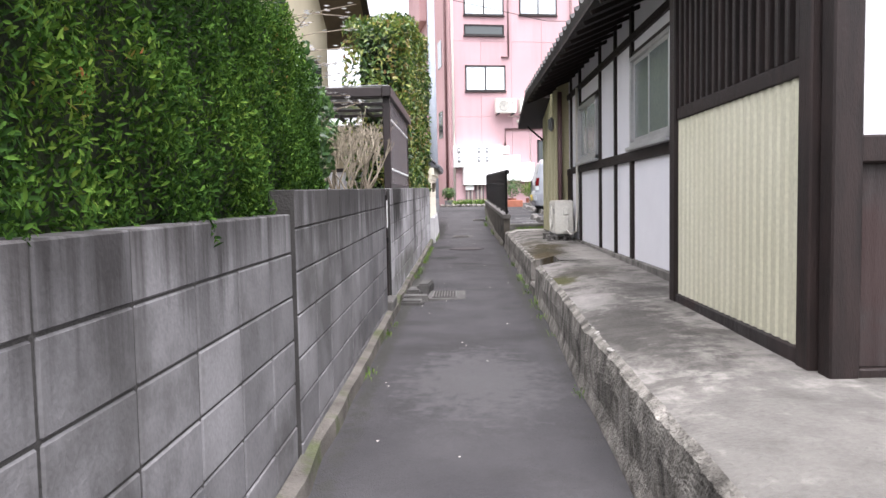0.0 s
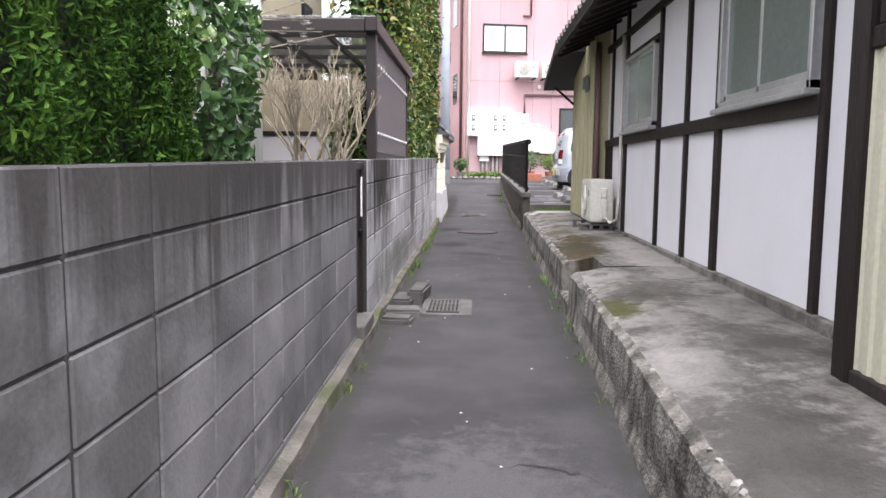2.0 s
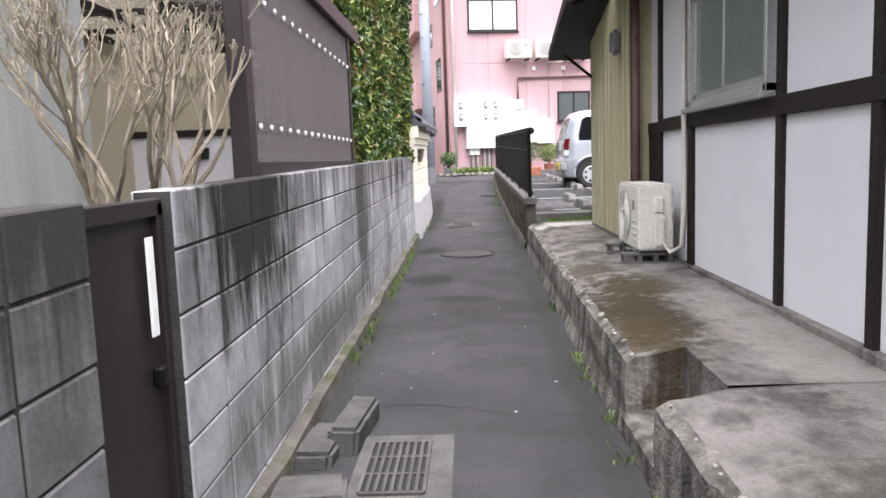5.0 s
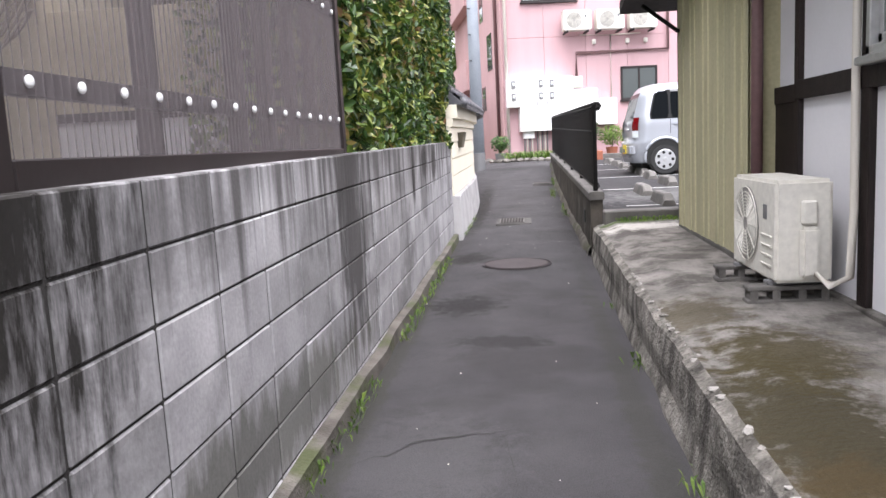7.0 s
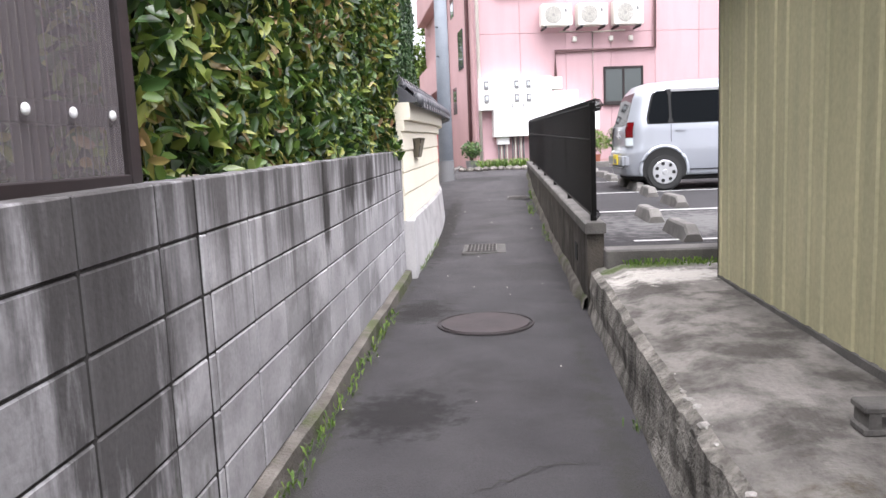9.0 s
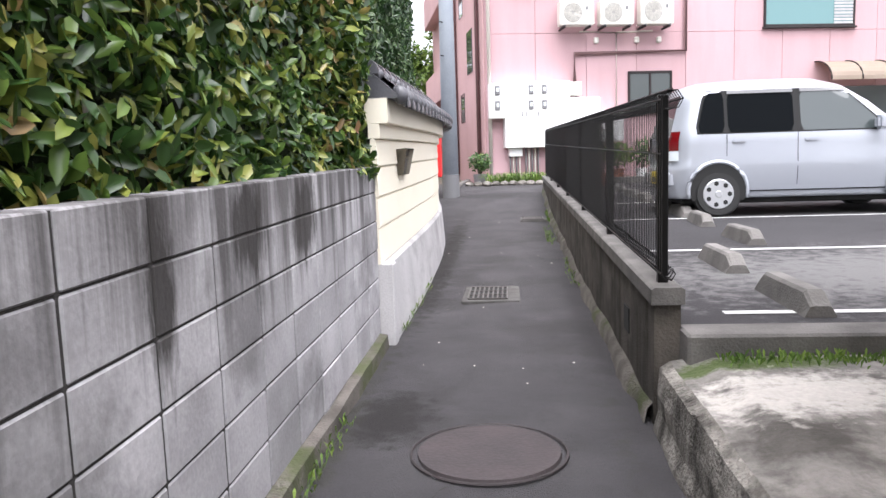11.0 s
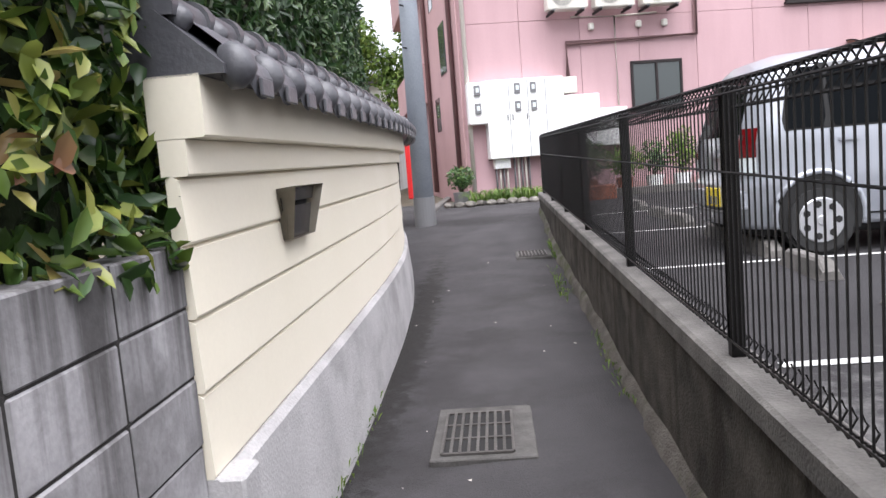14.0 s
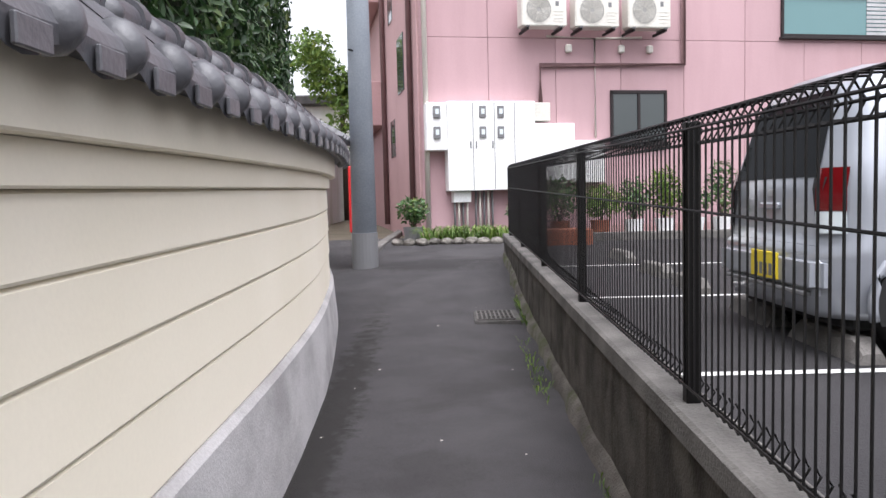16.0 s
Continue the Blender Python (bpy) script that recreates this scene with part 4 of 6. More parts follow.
box("name_strip", 0.02, 0.028, 0.10, 0.14, 0.83, 1.10, WHITEMETAL, gate, 0.002, "white plastic strip")
box("handle", 0.0, 0.03, 0.13, 0.17, 0.68, 0.74, DARKMETAL, gate, 0.008)
tagged(box("gate_sill", -0.9, -0.745, 6.6, 7.08, -0.1, 0.145, CAPPING, None, 0.012), "worn cement sill under the gate", "sill", kind="structure")


# ---- foliage ----
def leaves_mesh(name, pts, nrm, length, width, material, parent, droop=0.5, up=0.0, seed=1):
    """Folded leaves, one island each, at pts with outward normals nrm."""
    rng = np.random.default_rng(seed)
    n = len(pts)
    d = rng.normal(0, 0.7, (n, 3)) + nrm * 0.35
    d[:, 2] += up - droop
    d /= np.linalg.norm(d, axis=1)[:, None]
    f = nrm + rng.normal(0, 0.45, (n, 3)) + np.array([0, 0, 0.35])
    s = np.cross(d, f)
    s /= np.linalg.norm(s, axis=1)[:, None] + 1e-6
    k = np.cross(s, d)
    ln = (length * rng.uniform(0.65, 1.25, n))[:, None]
    wd = (width * rng.uniform(0.7, 1.2, n))[:, None]
    base = pts - d * ln * 0.5
    tip = pts + d * ln * 0.5 - k * ln * 0.12
    # an oval blade with a sunken midrib
    low_mid, high_mid = pts - d * ln * 0.18 - k * wd * 0.12, pts + d * ln * 0.2 - k * wd * 0.14 - k * ln * 0.03
    rows = []
    for sgn in (1, -1):
        rows += [pts - d * ln * 0.2 + s * wd * 0.46 * sgn + k * wd * 0.13, pts + d * ln * 0.17 + s * wd * 0.42 * sgn + k * wd * 0.1 - k * ln * 0.03]
    v = np.stack([base, low_mid, high_mid, tip] + rows, 1).reshape(-1, 3)
    i = np.arange(n) * 8
    fc = np.concatenate([np.stack(q, 1) for q in ((i, i + 1, i + 4), (i + 1, i + 5, i + 4), (i + 1, i + 2, i + 5), (i + 2, i + 3, i + 5),
                                                  (i, i + 6, i + 1), (i + 1, i + 6, i + 7), (i + 1, i + 7, i + 2), (i + 2, i + 7, i + 3))])
    me = bpy.data.meshes.new(name)
    me.from_pydata(v.tolist(), [], fc.tolist())
    me.polygons.foreach_set("use_smooth", [True] * len(me.polygons))
    me.materials.append(material)
    ob = new(name, me)
    ob.parent = parent
    ob["kind"] = "stuff"
    return ob


def lump(y, z, amp, sy, sz, seed):
    return amp * (noise.noise(Vector((y * sy, z * sz, seed))) + 0.5 * noise.noise(Vector((y * sy * 2.7, z * sz * 2.7, seed + 5))))


def hedge_points(count, y0, y1, z0, ztop, face, depth, amp, sy, sz, seed, shell=0.16, near_round=0.0):
    """Points in the outer shell of a hedge: its lane face, both ends and its top."""
    rnd = random.Random(seed)
    pts, nrm = [], []
    zm = ztop((y0 + y1) / 2)
    a_face, a_end, a_top = (y1 - y0) * (zm - z0), depth * (zm - z0), (y1 - y0) * depth
    tot = a_face + a_end + a_top * 0.6
    for _ in range(count):
        r = rnd.random() * tot
        if r < a_face:
            y = rnd.uniform(y0, y1)
            z = z0 + (ztop(y) - z0) * rnd.random()
            inset = near_round * max(0, 1 - (ztop(y) - z) / 0.3) ** 2
            pts.append((face(y) + lump(y, z, amp, sy, sz, seed) - inset - shell * rnd.random() ** 1.6, y, z))
            nrm.append((1, 0, 0.15))
        elif r < a_face + a_end:
            x = -rnd.random() * depth
            e = rnd.random() < 0.6
            y = y0 if e else y1
            z = z0 + (ztop(y) - z0) * rnd.random()
            o = lump(x + 9, z, amp, sy, sz, seed) - shell * rnd.random()
            pts.append((face(y) + x, y - o if e else y + o, z))
            nrm.append((0, -1 if e else 1, 0.15))
        else:
            y = rnd.uniform(y0, y1)
            x = -rnd.random() * depth
            pts.append((face(y) + x, y, ztop(y) + lump(y, x, amp, sy, sy, seed) - shell * rnd.random()))
            nrm.append((0.2, 0, 1))
    return np.array(pts), np.array(nrm)


# added solid behind the leaves; its near-black colour stands for inner shade
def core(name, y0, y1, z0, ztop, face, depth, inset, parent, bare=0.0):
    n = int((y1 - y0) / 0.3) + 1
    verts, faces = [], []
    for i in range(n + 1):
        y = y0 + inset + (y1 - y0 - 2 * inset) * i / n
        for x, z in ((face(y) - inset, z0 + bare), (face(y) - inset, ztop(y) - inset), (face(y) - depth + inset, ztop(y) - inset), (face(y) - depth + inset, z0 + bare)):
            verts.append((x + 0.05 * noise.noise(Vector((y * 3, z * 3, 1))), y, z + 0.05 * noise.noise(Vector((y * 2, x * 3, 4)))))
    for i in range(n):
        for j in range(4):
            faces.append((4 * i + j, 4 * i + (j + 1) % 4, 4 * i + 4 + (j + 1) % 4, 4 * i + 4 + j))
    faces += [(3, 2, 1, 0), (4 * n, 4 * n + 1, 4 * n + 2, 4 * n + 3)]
    return pydata(name, verts, faces, HEDGESHADE, parent)


# clipped conifer hedge
hedge = empty("conifer_hedge", pose(0, 0, 0), "clipped bright green conifer hedge leaning over the wall", "hedge")
h1_face = lambda y: -0.93 - 0.03 * max(0, y - 2.5)
h1_top = lambda y: 2.12 - 0.5 * max(0, (y - 3.6) / 0.8) ** 2 - 0.02 * max(0, 1 - y)
p, q = hedge_points(150000, -3.4, 4.42, 0.98, h1_top, h1_face, 0.9, 0.15, 4.4, 1.9, 11, 0.12, 0.10)
leaves_mesh("foliage", p, q, 0.029, 0.0095, CONIFER, hedge, -0.3, 0.1, 3)
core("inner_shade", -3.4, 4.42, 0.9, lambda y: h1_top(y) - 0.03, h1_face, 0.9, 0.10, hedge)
for y in (-2.5, -1.3, -0.1, 1.1, 2.3, 3.5):
    tube("trunk", [(-1.4, y, -0.1), (-1.38, y, 0.6), (-1.36, y, 1.2)], 0.05, BARKDARK, hedge, 7, 0.03)

# tall laurel hedge: lit part above the block wall, darker part behind the plaster wall
tall = empty("laurel_hedge", pose(0, 0, 0), "tall broadleaf hedge with yellow and reddish young leaves", "hedge")
h2_face = lambda y: -0.88 + 0.16 * math.exp(-((y - 15.85) / 0.4) ** 2) - 0.3 * max(0, y - 16.1)
h2_top = lambda y: lerp(y, ((11.1, 3.75), (12.5, 4.2), (16.5, 4.6)))
p, q = hedge_points(25000, 11.28, 16.7, 1.27, h2_top, h2_face, 1.0, 0.12, 1.6, 1.3, 21, 0.22)
leaves_mesh("foliage", p, q, 0.092, 0.043, LAUREL, tall, 0.45, 0.0, 5)
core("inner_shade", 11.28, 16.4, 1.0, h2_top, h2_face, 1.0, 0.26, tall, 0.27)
rt = random.Random(8)
for i in range(16):
    y = 11.5 + i * 0.31
    x = -1.25 - rt.random() * 0.3
    tube("stem", [(x, y, 0.1), (x + 0.05, y + rt.uniform(-0.1, 0.1), 1.2), (x + 0.1, y + rt.uniform(-0.2, 0.2), 2.6)], 0.03, BARKDARK, tall, 6, 0.012)
dark = empty("evergreen_hedge", pose(0, 0, 0), "tall dark evergreen hedge behind the plaster wall", "hedge")
h3_face = lambda y: lerp(y, ((16.3, -1.08), (20.5, -1.12), (22.2, -1.27), (24.2, -1.5)))
h3_top = lambda y: lerp(y, ((16.3, 4.6), (20, 5.0), (24.0, 4.9)))
p, q = hedge_points(24000, 16.3, 23.9, 1.75, h3_top, h3_face, 1.0, 0.10, 1.5, 1.0, 31, 0.2)
leaves_mesh("foliage", p, q, 0.10, 0.034, DARKLEAF, dark, 0.8, 0.0, 6)
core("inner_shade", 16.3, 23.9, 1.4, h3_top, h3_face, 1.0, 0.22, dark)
for y in (17, 18.5, 20, 21.5, 23):
    tube("stem", [(h3_face(y) - 0.5, y, 0.2), (h3_face(y) - 0.45, y, 2.4)], 0.05, BARKDARK, dark, 7, 0.03)

# glossy bush between hedge and shrub
bush = empty("glossy_bush", pose(-1.5, 5.35, -0.05), "rounded glossy-leaved evergreen bush behind the wall", "bush")
rb = random.Random(4)
bp, bn = [], []
for _ in range(4200):
    u = Vector((rb.gauss(0, 1), rb.gauss(0, 1), rb.gauss(0, 1))).normalized()
    r = 1 - 0.35 * rb.random() ** 1.5 + 0.22 * noise.noise(u * 2.3)
    bp.append((u.x * 0.42 * r, u.y * 0.62 * r, 1.62 + u.z * 0.85 * r))
    bn.append(u)
leaves_mesh("foliage", np.array(bp), np.array([tuple(u) for u in bn]), 0.075, 0.04, CAMELLIA, bush, 0.15, 0.0, 9)
bm = bmesh.new()
for k in range(7):
    a = k * 0.9
    tube_into(bm, [(0, 0, 0), (0.08 * math.cos(a), 0.12 * math.sin(a), 0.7), (0.25 * math.cos(a), 0.45 * math.sin(a), 1.7)], 0.025, 5, 0.008)
part("branch", bm, BARKDARK, bush)


def bare_shrub():
    s = empty("pruned_shrub", pose(-1.34, 8.15, -0.05), "bare pruned shrub with pale knobbly twigs", "shrub")
    rnd = random.Random(17)
    bm = bmesh.new()
    tw = bmesh.new()

    def grow(p, d, length, r, depth):
        d = d.normalized()
        mid = p + d * length * 0.5 + Vector((rnd.uniform(-1, 1), rnd.uniform(-1, 1), 0)) * length * 0.08
        e = p + d * length
        tube_into(bm if depth < 2 else tw, [p, mid, e], r, 5, r * 0.72)
        if depth >= 5 or e.z > 2.08:
            bmesh.ops.create_icosphere(tw, subdivisions=1, radius=r * 1.5, matrix=Matrix.Translation(e))
            return
        for _ in range(2 if depth < 1 else rnd.choice((2, 3))):
            nd = d + Vector((rnd.gauss(0, 0.33), rnd.gauss(0, 0.36), 0.22 + rnd.uniform(-0.1, 0.2)))
            grow(e, nd, length * rnd.uniform(0.5, 0.75), r * 0.68, depth + 1)

    for k in range(12):
        a = 2 * math.pi * k / 12 + rnd.uniform(-0.3, 0.3)
        grow(Vector((0.05 * math.cos(a), 0.05 * math.sin(a), 0.75)), Vector((0.30 * math.cos(a), 0.36 * math.sin(a), 0.95)), 0.50, 0.017, 0)
    tube_into(bm, [(0, 0, 0), (0.02, 0, 0.45), (0, 0, 0.8)], 0.06, 8, 0.05)
    part("stem", bm, BARK, s)
    tg = part("twig", tw, mat("pale_twig", (0.36, 0.31, 0.24), (0.27, 0.23, 0.17), 0.9, 14, 60, 0.2), s)
    tg["kind"] = "stuff"


bare_shrub()


def blossom_tree():
    b = empty("blossom_tree", pose(-1.7, 6.7, -0.05), "slender tree with a few white blossoms", "tree")
    rnd = random.Random(23)
    bm, fl = bmesh.new(), bmesh.new()
    tube_into(bm, [(-0.3, 0, 0), (-0.25, 0.05, 1.2), (-0.1, 0, 2.2), (0, 0, 2.9)], 0.035, 6, 0.012)
    for k in range(15):
        z = 1.95 + 0.065 * k
        a = rnd.uniform(-1.5, 1.5)
        e = Vector((0.2 + rnd.uniform(0, 0.45), a * 0.55, z + rnd.uniform(0.0, 0.25)))
        m = Vector((e.x * 0.5 - 0.05, e.y * 0.5, z + 0.08))
        tube_into(bm, [(-0.12, 0, z), m, e], 0.009, 4, 0.003)
        for _ in range(5):
            c = m.lerp(e, rnd.uniform(0.2, 1.0)) + Vector((rnd.uniform(-1, 1), rnd.uniform(-1, 1), rnd.uniform(-1, 1))) * 0.03
            for w in range(5):
                t = 2 * math.pi * w / 5
                u = Vector((math.cos(t), math.sin(t), 0.4)) * 0.024
                v = Vector((-math.sin(t), math.cos(t), 0)) * 0.014
                vs = [fl.verts.new(c), fl.verts.new(c + u * 0.7 + v), fl.verts.new(c + u * 1.2), fl.verts.new(c + u * 0.7 - v)]
                fl.faces.new(vs)
    part("branch", bm, BARK, b)
    part("blossom", fl, PETAL, b)["kind"] = "stuff"


blossom_tree()

# ---- garden side: pale wall, carport, beige house ----
tagged(box("garden_wall", -2.4, -2.2, 4.6, 9.5, -0.1, 3.0, GREYWALL, None, 0.01), "pale grey rendered wall with a green stain", "wall", kind="structure")


def spot_lamp():
    s = empty("spot_lamp", pose(-2.18, 7.9, 1.93), "pair of grey outdoor spot lamps on the pale wall", "lamp")
    box("wall_plate", -0.01, 0.03, -0.05, 0.05, -0.12, 0.06, GREYPLASTIC, s, 0.008)
    for dy, tilt in ((-0.09, 20), (0.12, -30)):
        bm = bmesh.new()
        bmesh.ops.create_cone(bm, cap_ends=True, segments=16, radius1=0.075, radius2=0.035, depth=0.17, matrix=pose(0.14, dy, 0.02, tilt, 25, 0))
        part("lamp_head", bm, GREYPLASTIC, s)
        tube("arm", [(0.02, 0, 0), (0.1, dy * 0.7, 0.04), (0.14, dy, 0.05)], 0.012, GREYPLASTIC, s, 6)


spot_lamp()
cp = empty("carport", pose(0, 0, 0), "dark brown carport with ribbed polycarbonate side screen", "carport")
CX = -0.885
box("post", CX - 0.075, CX + 0.005, 8.20, 8.32, -0.05, 2.32, BROWNMETAL, cp, 0.006)
box("post", CX - 0.06, CX + 0.005, 11.12, 11.19, -0.05, 2.40, BROWNMETAL, cp, 0.006)
box("post", -3.0, -2.92, 9.55, 9.63, -0.05, 2.4, BROWNMETAL, cp, 0.006)
box("bottom_rail", CX - 0.05, CX + 0.005, 8.32, 11.12, 1.232, 1.3, BROWNMETAL, cp, 0.004)
verts, faces = [], []
k = 560
for i in range(k + 1):
    y = 8.33 + 2.78 * i / k
    dx = 0.006 * math.sin(i * 2 * math.pi / 6.4)
    verts += [(CX - 0.012 + dx, y, 1.285), (CX - 0.012 + dx, y, 2.30)]
ob = pydata("side_screen", verts, [(2 * i, 2 * i + 1, 2 * i + 3, 2 * i + 2) for i in range(k)], POLY, cp)
ob["label"] = "brown translucent ribbed sheet"
for z in (1.458, 2.03):
    box("screen_rail", CX - 0.05, CX - 0.02, 8.32, 11.12, z - 0.028, z + 0.028, BROWNMETAL, cp, 0.003)
    for i in range(15):
        y = 8.40 + i * 0.189
        bm = bmesh.new()
        bmesh.ops.create_uvsphere(bm, u_segments=8, v_segments=6, radius=0.0125, matrix=Matrix.Translation((CX + 0.004, y, z)) @ Matrix.Diagonal((0.7, 1, 1.15, 1)))
        part("bolt_cap", bm, WHITEMETAL, cp, "white plastic bolt cap")
for y in (9.05, 9.75, 10.1, 10.45, 10.8):
    box("screen_post", CX - 0.10, CX - 0.05, y - 0.035, y + 0.035, 1.0, 2.3, BROWNMETAL, cp, 0.003)
box("side_beam", CX - 0.07, CX + 0.03, 8.1, 11.6, 2.27, 2.39, BROWNMETAL, cp, 0.008)
box("front_beam", -3.2, CX - 0.07, 8.12, 8.20, 2.27, 2.38, BROWNMETAL, cp, 0.008)
box("roof_sheet", -3.2, CX, 8.15, 11.6, 2.395, 2.405, ROOFSHEET, cp, 0.0)
for x in (-1.4, -1.9, -2.4, -2.9):
    box("rafter", x - 0.02, x + 0.02, 8.2, 11.6, 2.33, 2.385, BROWNMETAL, cp, 0.003)
for y in (8.9, 9.6, 10.3, 11.0):
    box("purlin", -3.2, CX - 0.07, y - 0.02, y + 0.02, 2.35, 2.39, BROWNMETAL, cp, 0.003)
# wall at the back of the carport
bw = empty("wall_carport_back", pose(0, 0, 0), "beige and white back wall of the carport with dark trim", "wall", kind="structure")
box("upper_part", -3.6, -3.5, 9.0, 14.0, 1.62, 2.9, BEIGE, bw, 0.0)
box("lower_part", -3.6, -3.48, 9.0, 14.0, -0.1, 1.56, PLASTER, bw, 0.0)
box("dark_trim", -3.6, -3.46, 9.0, 14.0, 1.56, 1.62, BROWNMETAL, bw, 0.0)
box("cross_upper", -3.5, -1.1, 11.75, 11.85, 1.62, 2.28, BEIGE, bw, 0.0)
box("cross_lower", -3.5, -1.1, 11.73, 11.85, -0.1, 1.56, PLASTER, bw, 0.0)
box("cross_trim", -3.5, -1.1, 11.71, 11.85, 1.56, 1.62, BROWNMETAL, bw, 0.0)
for x in (-3.1, -2.4, -1.7):
    box("vent_slot", x, x + 0.14, 11.70, 11.732, 1.36, 1.46, BLACKHOLE, bw, 0.0)

# beige two-storey house with a low-pitched verge
bh = empty("beige_house", pose(0, 0, 0), "beige rendered two-storey house with a brown boarded eave", "house")
box("wall", -9, -2.95, 9.8, 16.3, -0.1, 5.0, BEIGE, bh, 0.0)
bm = bmesh.new()
V = [(-9, 9.8, 5.0), (-9, 12.2, 6.6), (-9, 16.3, 5.0), (-2.95, 9.8, 5.0), (-2.95, 12.2, 6.6), (-2.95, 16.3, 5.0)]
vs = [bm.verts.new(v) for v in V]
for f in ((0, 1, 2), (3, 5, 4), (0, 3, 4, 1), (1, 4, 5, 2), (0, 2, 5, 3)):
    bm.faces.new([vs[i] for i in f])
part("gable", bm, BEIGE, bh)
for s0, s1, za, zb in ((12.2, 16.95, 6.72, 4.52), (12.2, 9.2, 6.72, 5.35)):
    bm = bmesh.new()
    vs = [bm.verts.new(v) for v in ((-9.6, s0, za), (-2.05, s0, za), (-2.05, s1, zb), (-9.6, s1, zb), (-9.6, s0, za + 0.14), (-2.05, s0, za + 0.14), (-2.05, s1, zb + 0.14), (-9.6, s1, zb + 0.14))]
    for f in ((0, 1, 2, 3), (4, 5, 6, 7), (0, 1, 5, 4), (1, 2, 6, 5), (2, 3, 7, 6), (3, 0, 4, 7)):
        bm.faces.new([vs[i] for i in f])
    bmesh.ops.recalc_face_normals(bm, faces=list(bm.faces))
    part("roof_slope", bm, SOFFIT, bh)
    tube("verge_board", [(-2.03, s0, za + 0.07), (-2.03, s1, zb + 0.07)], 0.09, DARKWOOD, bh, 4)
for y0, y1, z0, z1 in ((11.3, 12.3, 3.4, 4.4), (14.6, 15.3, 3.2, 3.9)):
    wi = empty("window", pose(0, 0, 0), "", "")
    wi.parent = bh
    box("frame", -2.97, -2.91, y0, y1, z0, z1, BROWNMETAL, wi, 0.01)
    box("pane", -2.93, -2.90, y0 + 0.06, y1 - 0.06, z0 + 0.06, z1 - 0.06, GLASS, wi, 0.0)
tube("downpipe", [(-2.9, 10.0, 0), (-2.9, 10.0, 5.0)], 0.04, BROWNPIPE, bh, 8)
box("lower_roof", -4.4, -2.2, 12.6, 16.2, 2.9, 3.02, SOFFIT, bh, 0.01)

# ---- cream plaster wall with a tiled coping ----
def wall_pt(y):
    return lerp(y, ((16.0, -0.755), (18, -0.745), (19.5, -0.752), (20.5, -0.785), (21.3, -0.835), (22.2, -0.935), (23.0, -1.03), (24.0, -1.2), (24.5, -1.32)))


pw = empty("plaster_wall", pose(0, 0, 0), "curved cream plaster wall with lapped boards and grey tiled coping", "wall", kind="structure")
W0, W1 = 16.1, 24.3
wp = []
for i in range(42):
    y = W0 + (W1 - W0) * i / 41
    wp.append((sum(wall_pt(y + d) for d in (-0.4, -0.2, 0, 0.2, 0.4)) / 5 if W0 + 0.4 < y else wall_pt(y), y, 0.012 * (y - 16)))
sweep("plinth", wp, [(-0.03, -0.3), (0.105, -0.3), (0.085, 0.2), (0.045, 0.66), (0.02, 0.685), (-0.03, 0.685)], PLINTH, pw)
B1, B2 = 1.614, 1.517
for za, zb in ((0.682, 0.925), (0.925, 1.13), (1.13, 1.33), (1.33, B2)):
    sweep("lapped_board", wp, [(-0.03, za + 0.004), (0.010, za + 0.004), (0.015, za + 0.012), (0.006, zb - 0.010), (-0.008, zb), (-0.03, zb)], CREAM, pw)
sweep("moulding", wp, [(-0.04, B2), (0.03, B2), (0.036, B2 + 0.006), (0.036, B1), (-0.04, B1)], CREAM, pw)
sweep("moulding", wp, [(-0.06, B1 + 0.002), (0.085, B1 + 0.002), (0.092, B1 + 0.008), (0.092, 1.78), (-0.06, 1.78)], CREAM, pw)
sweep("coping_bed", wp, [(-0.16, 1.775), (0.16, 1.775), (0.16, 1.80), (-0.01, 1.95), (-0.03, 1.95), (-0.16, 1.80)], TILE, pw)


def along(s):
    """Place and outward direction at distance s along the plaster wall."""
    for (a, b) in zip(wp, wp[1:]):
        L = math.hypot(b[0] - a[0], b[1] - a[1])
        if s <= L or b is wp[-1]:
            t = s / L
            d = Vector((b[0] - a[0], b[1] - a[1], 0)).normalized()
            return Vector(a).lerp(Vector(b), t), math.degrees(math.atan2(d.y, d.x)) - 90
        s -= L


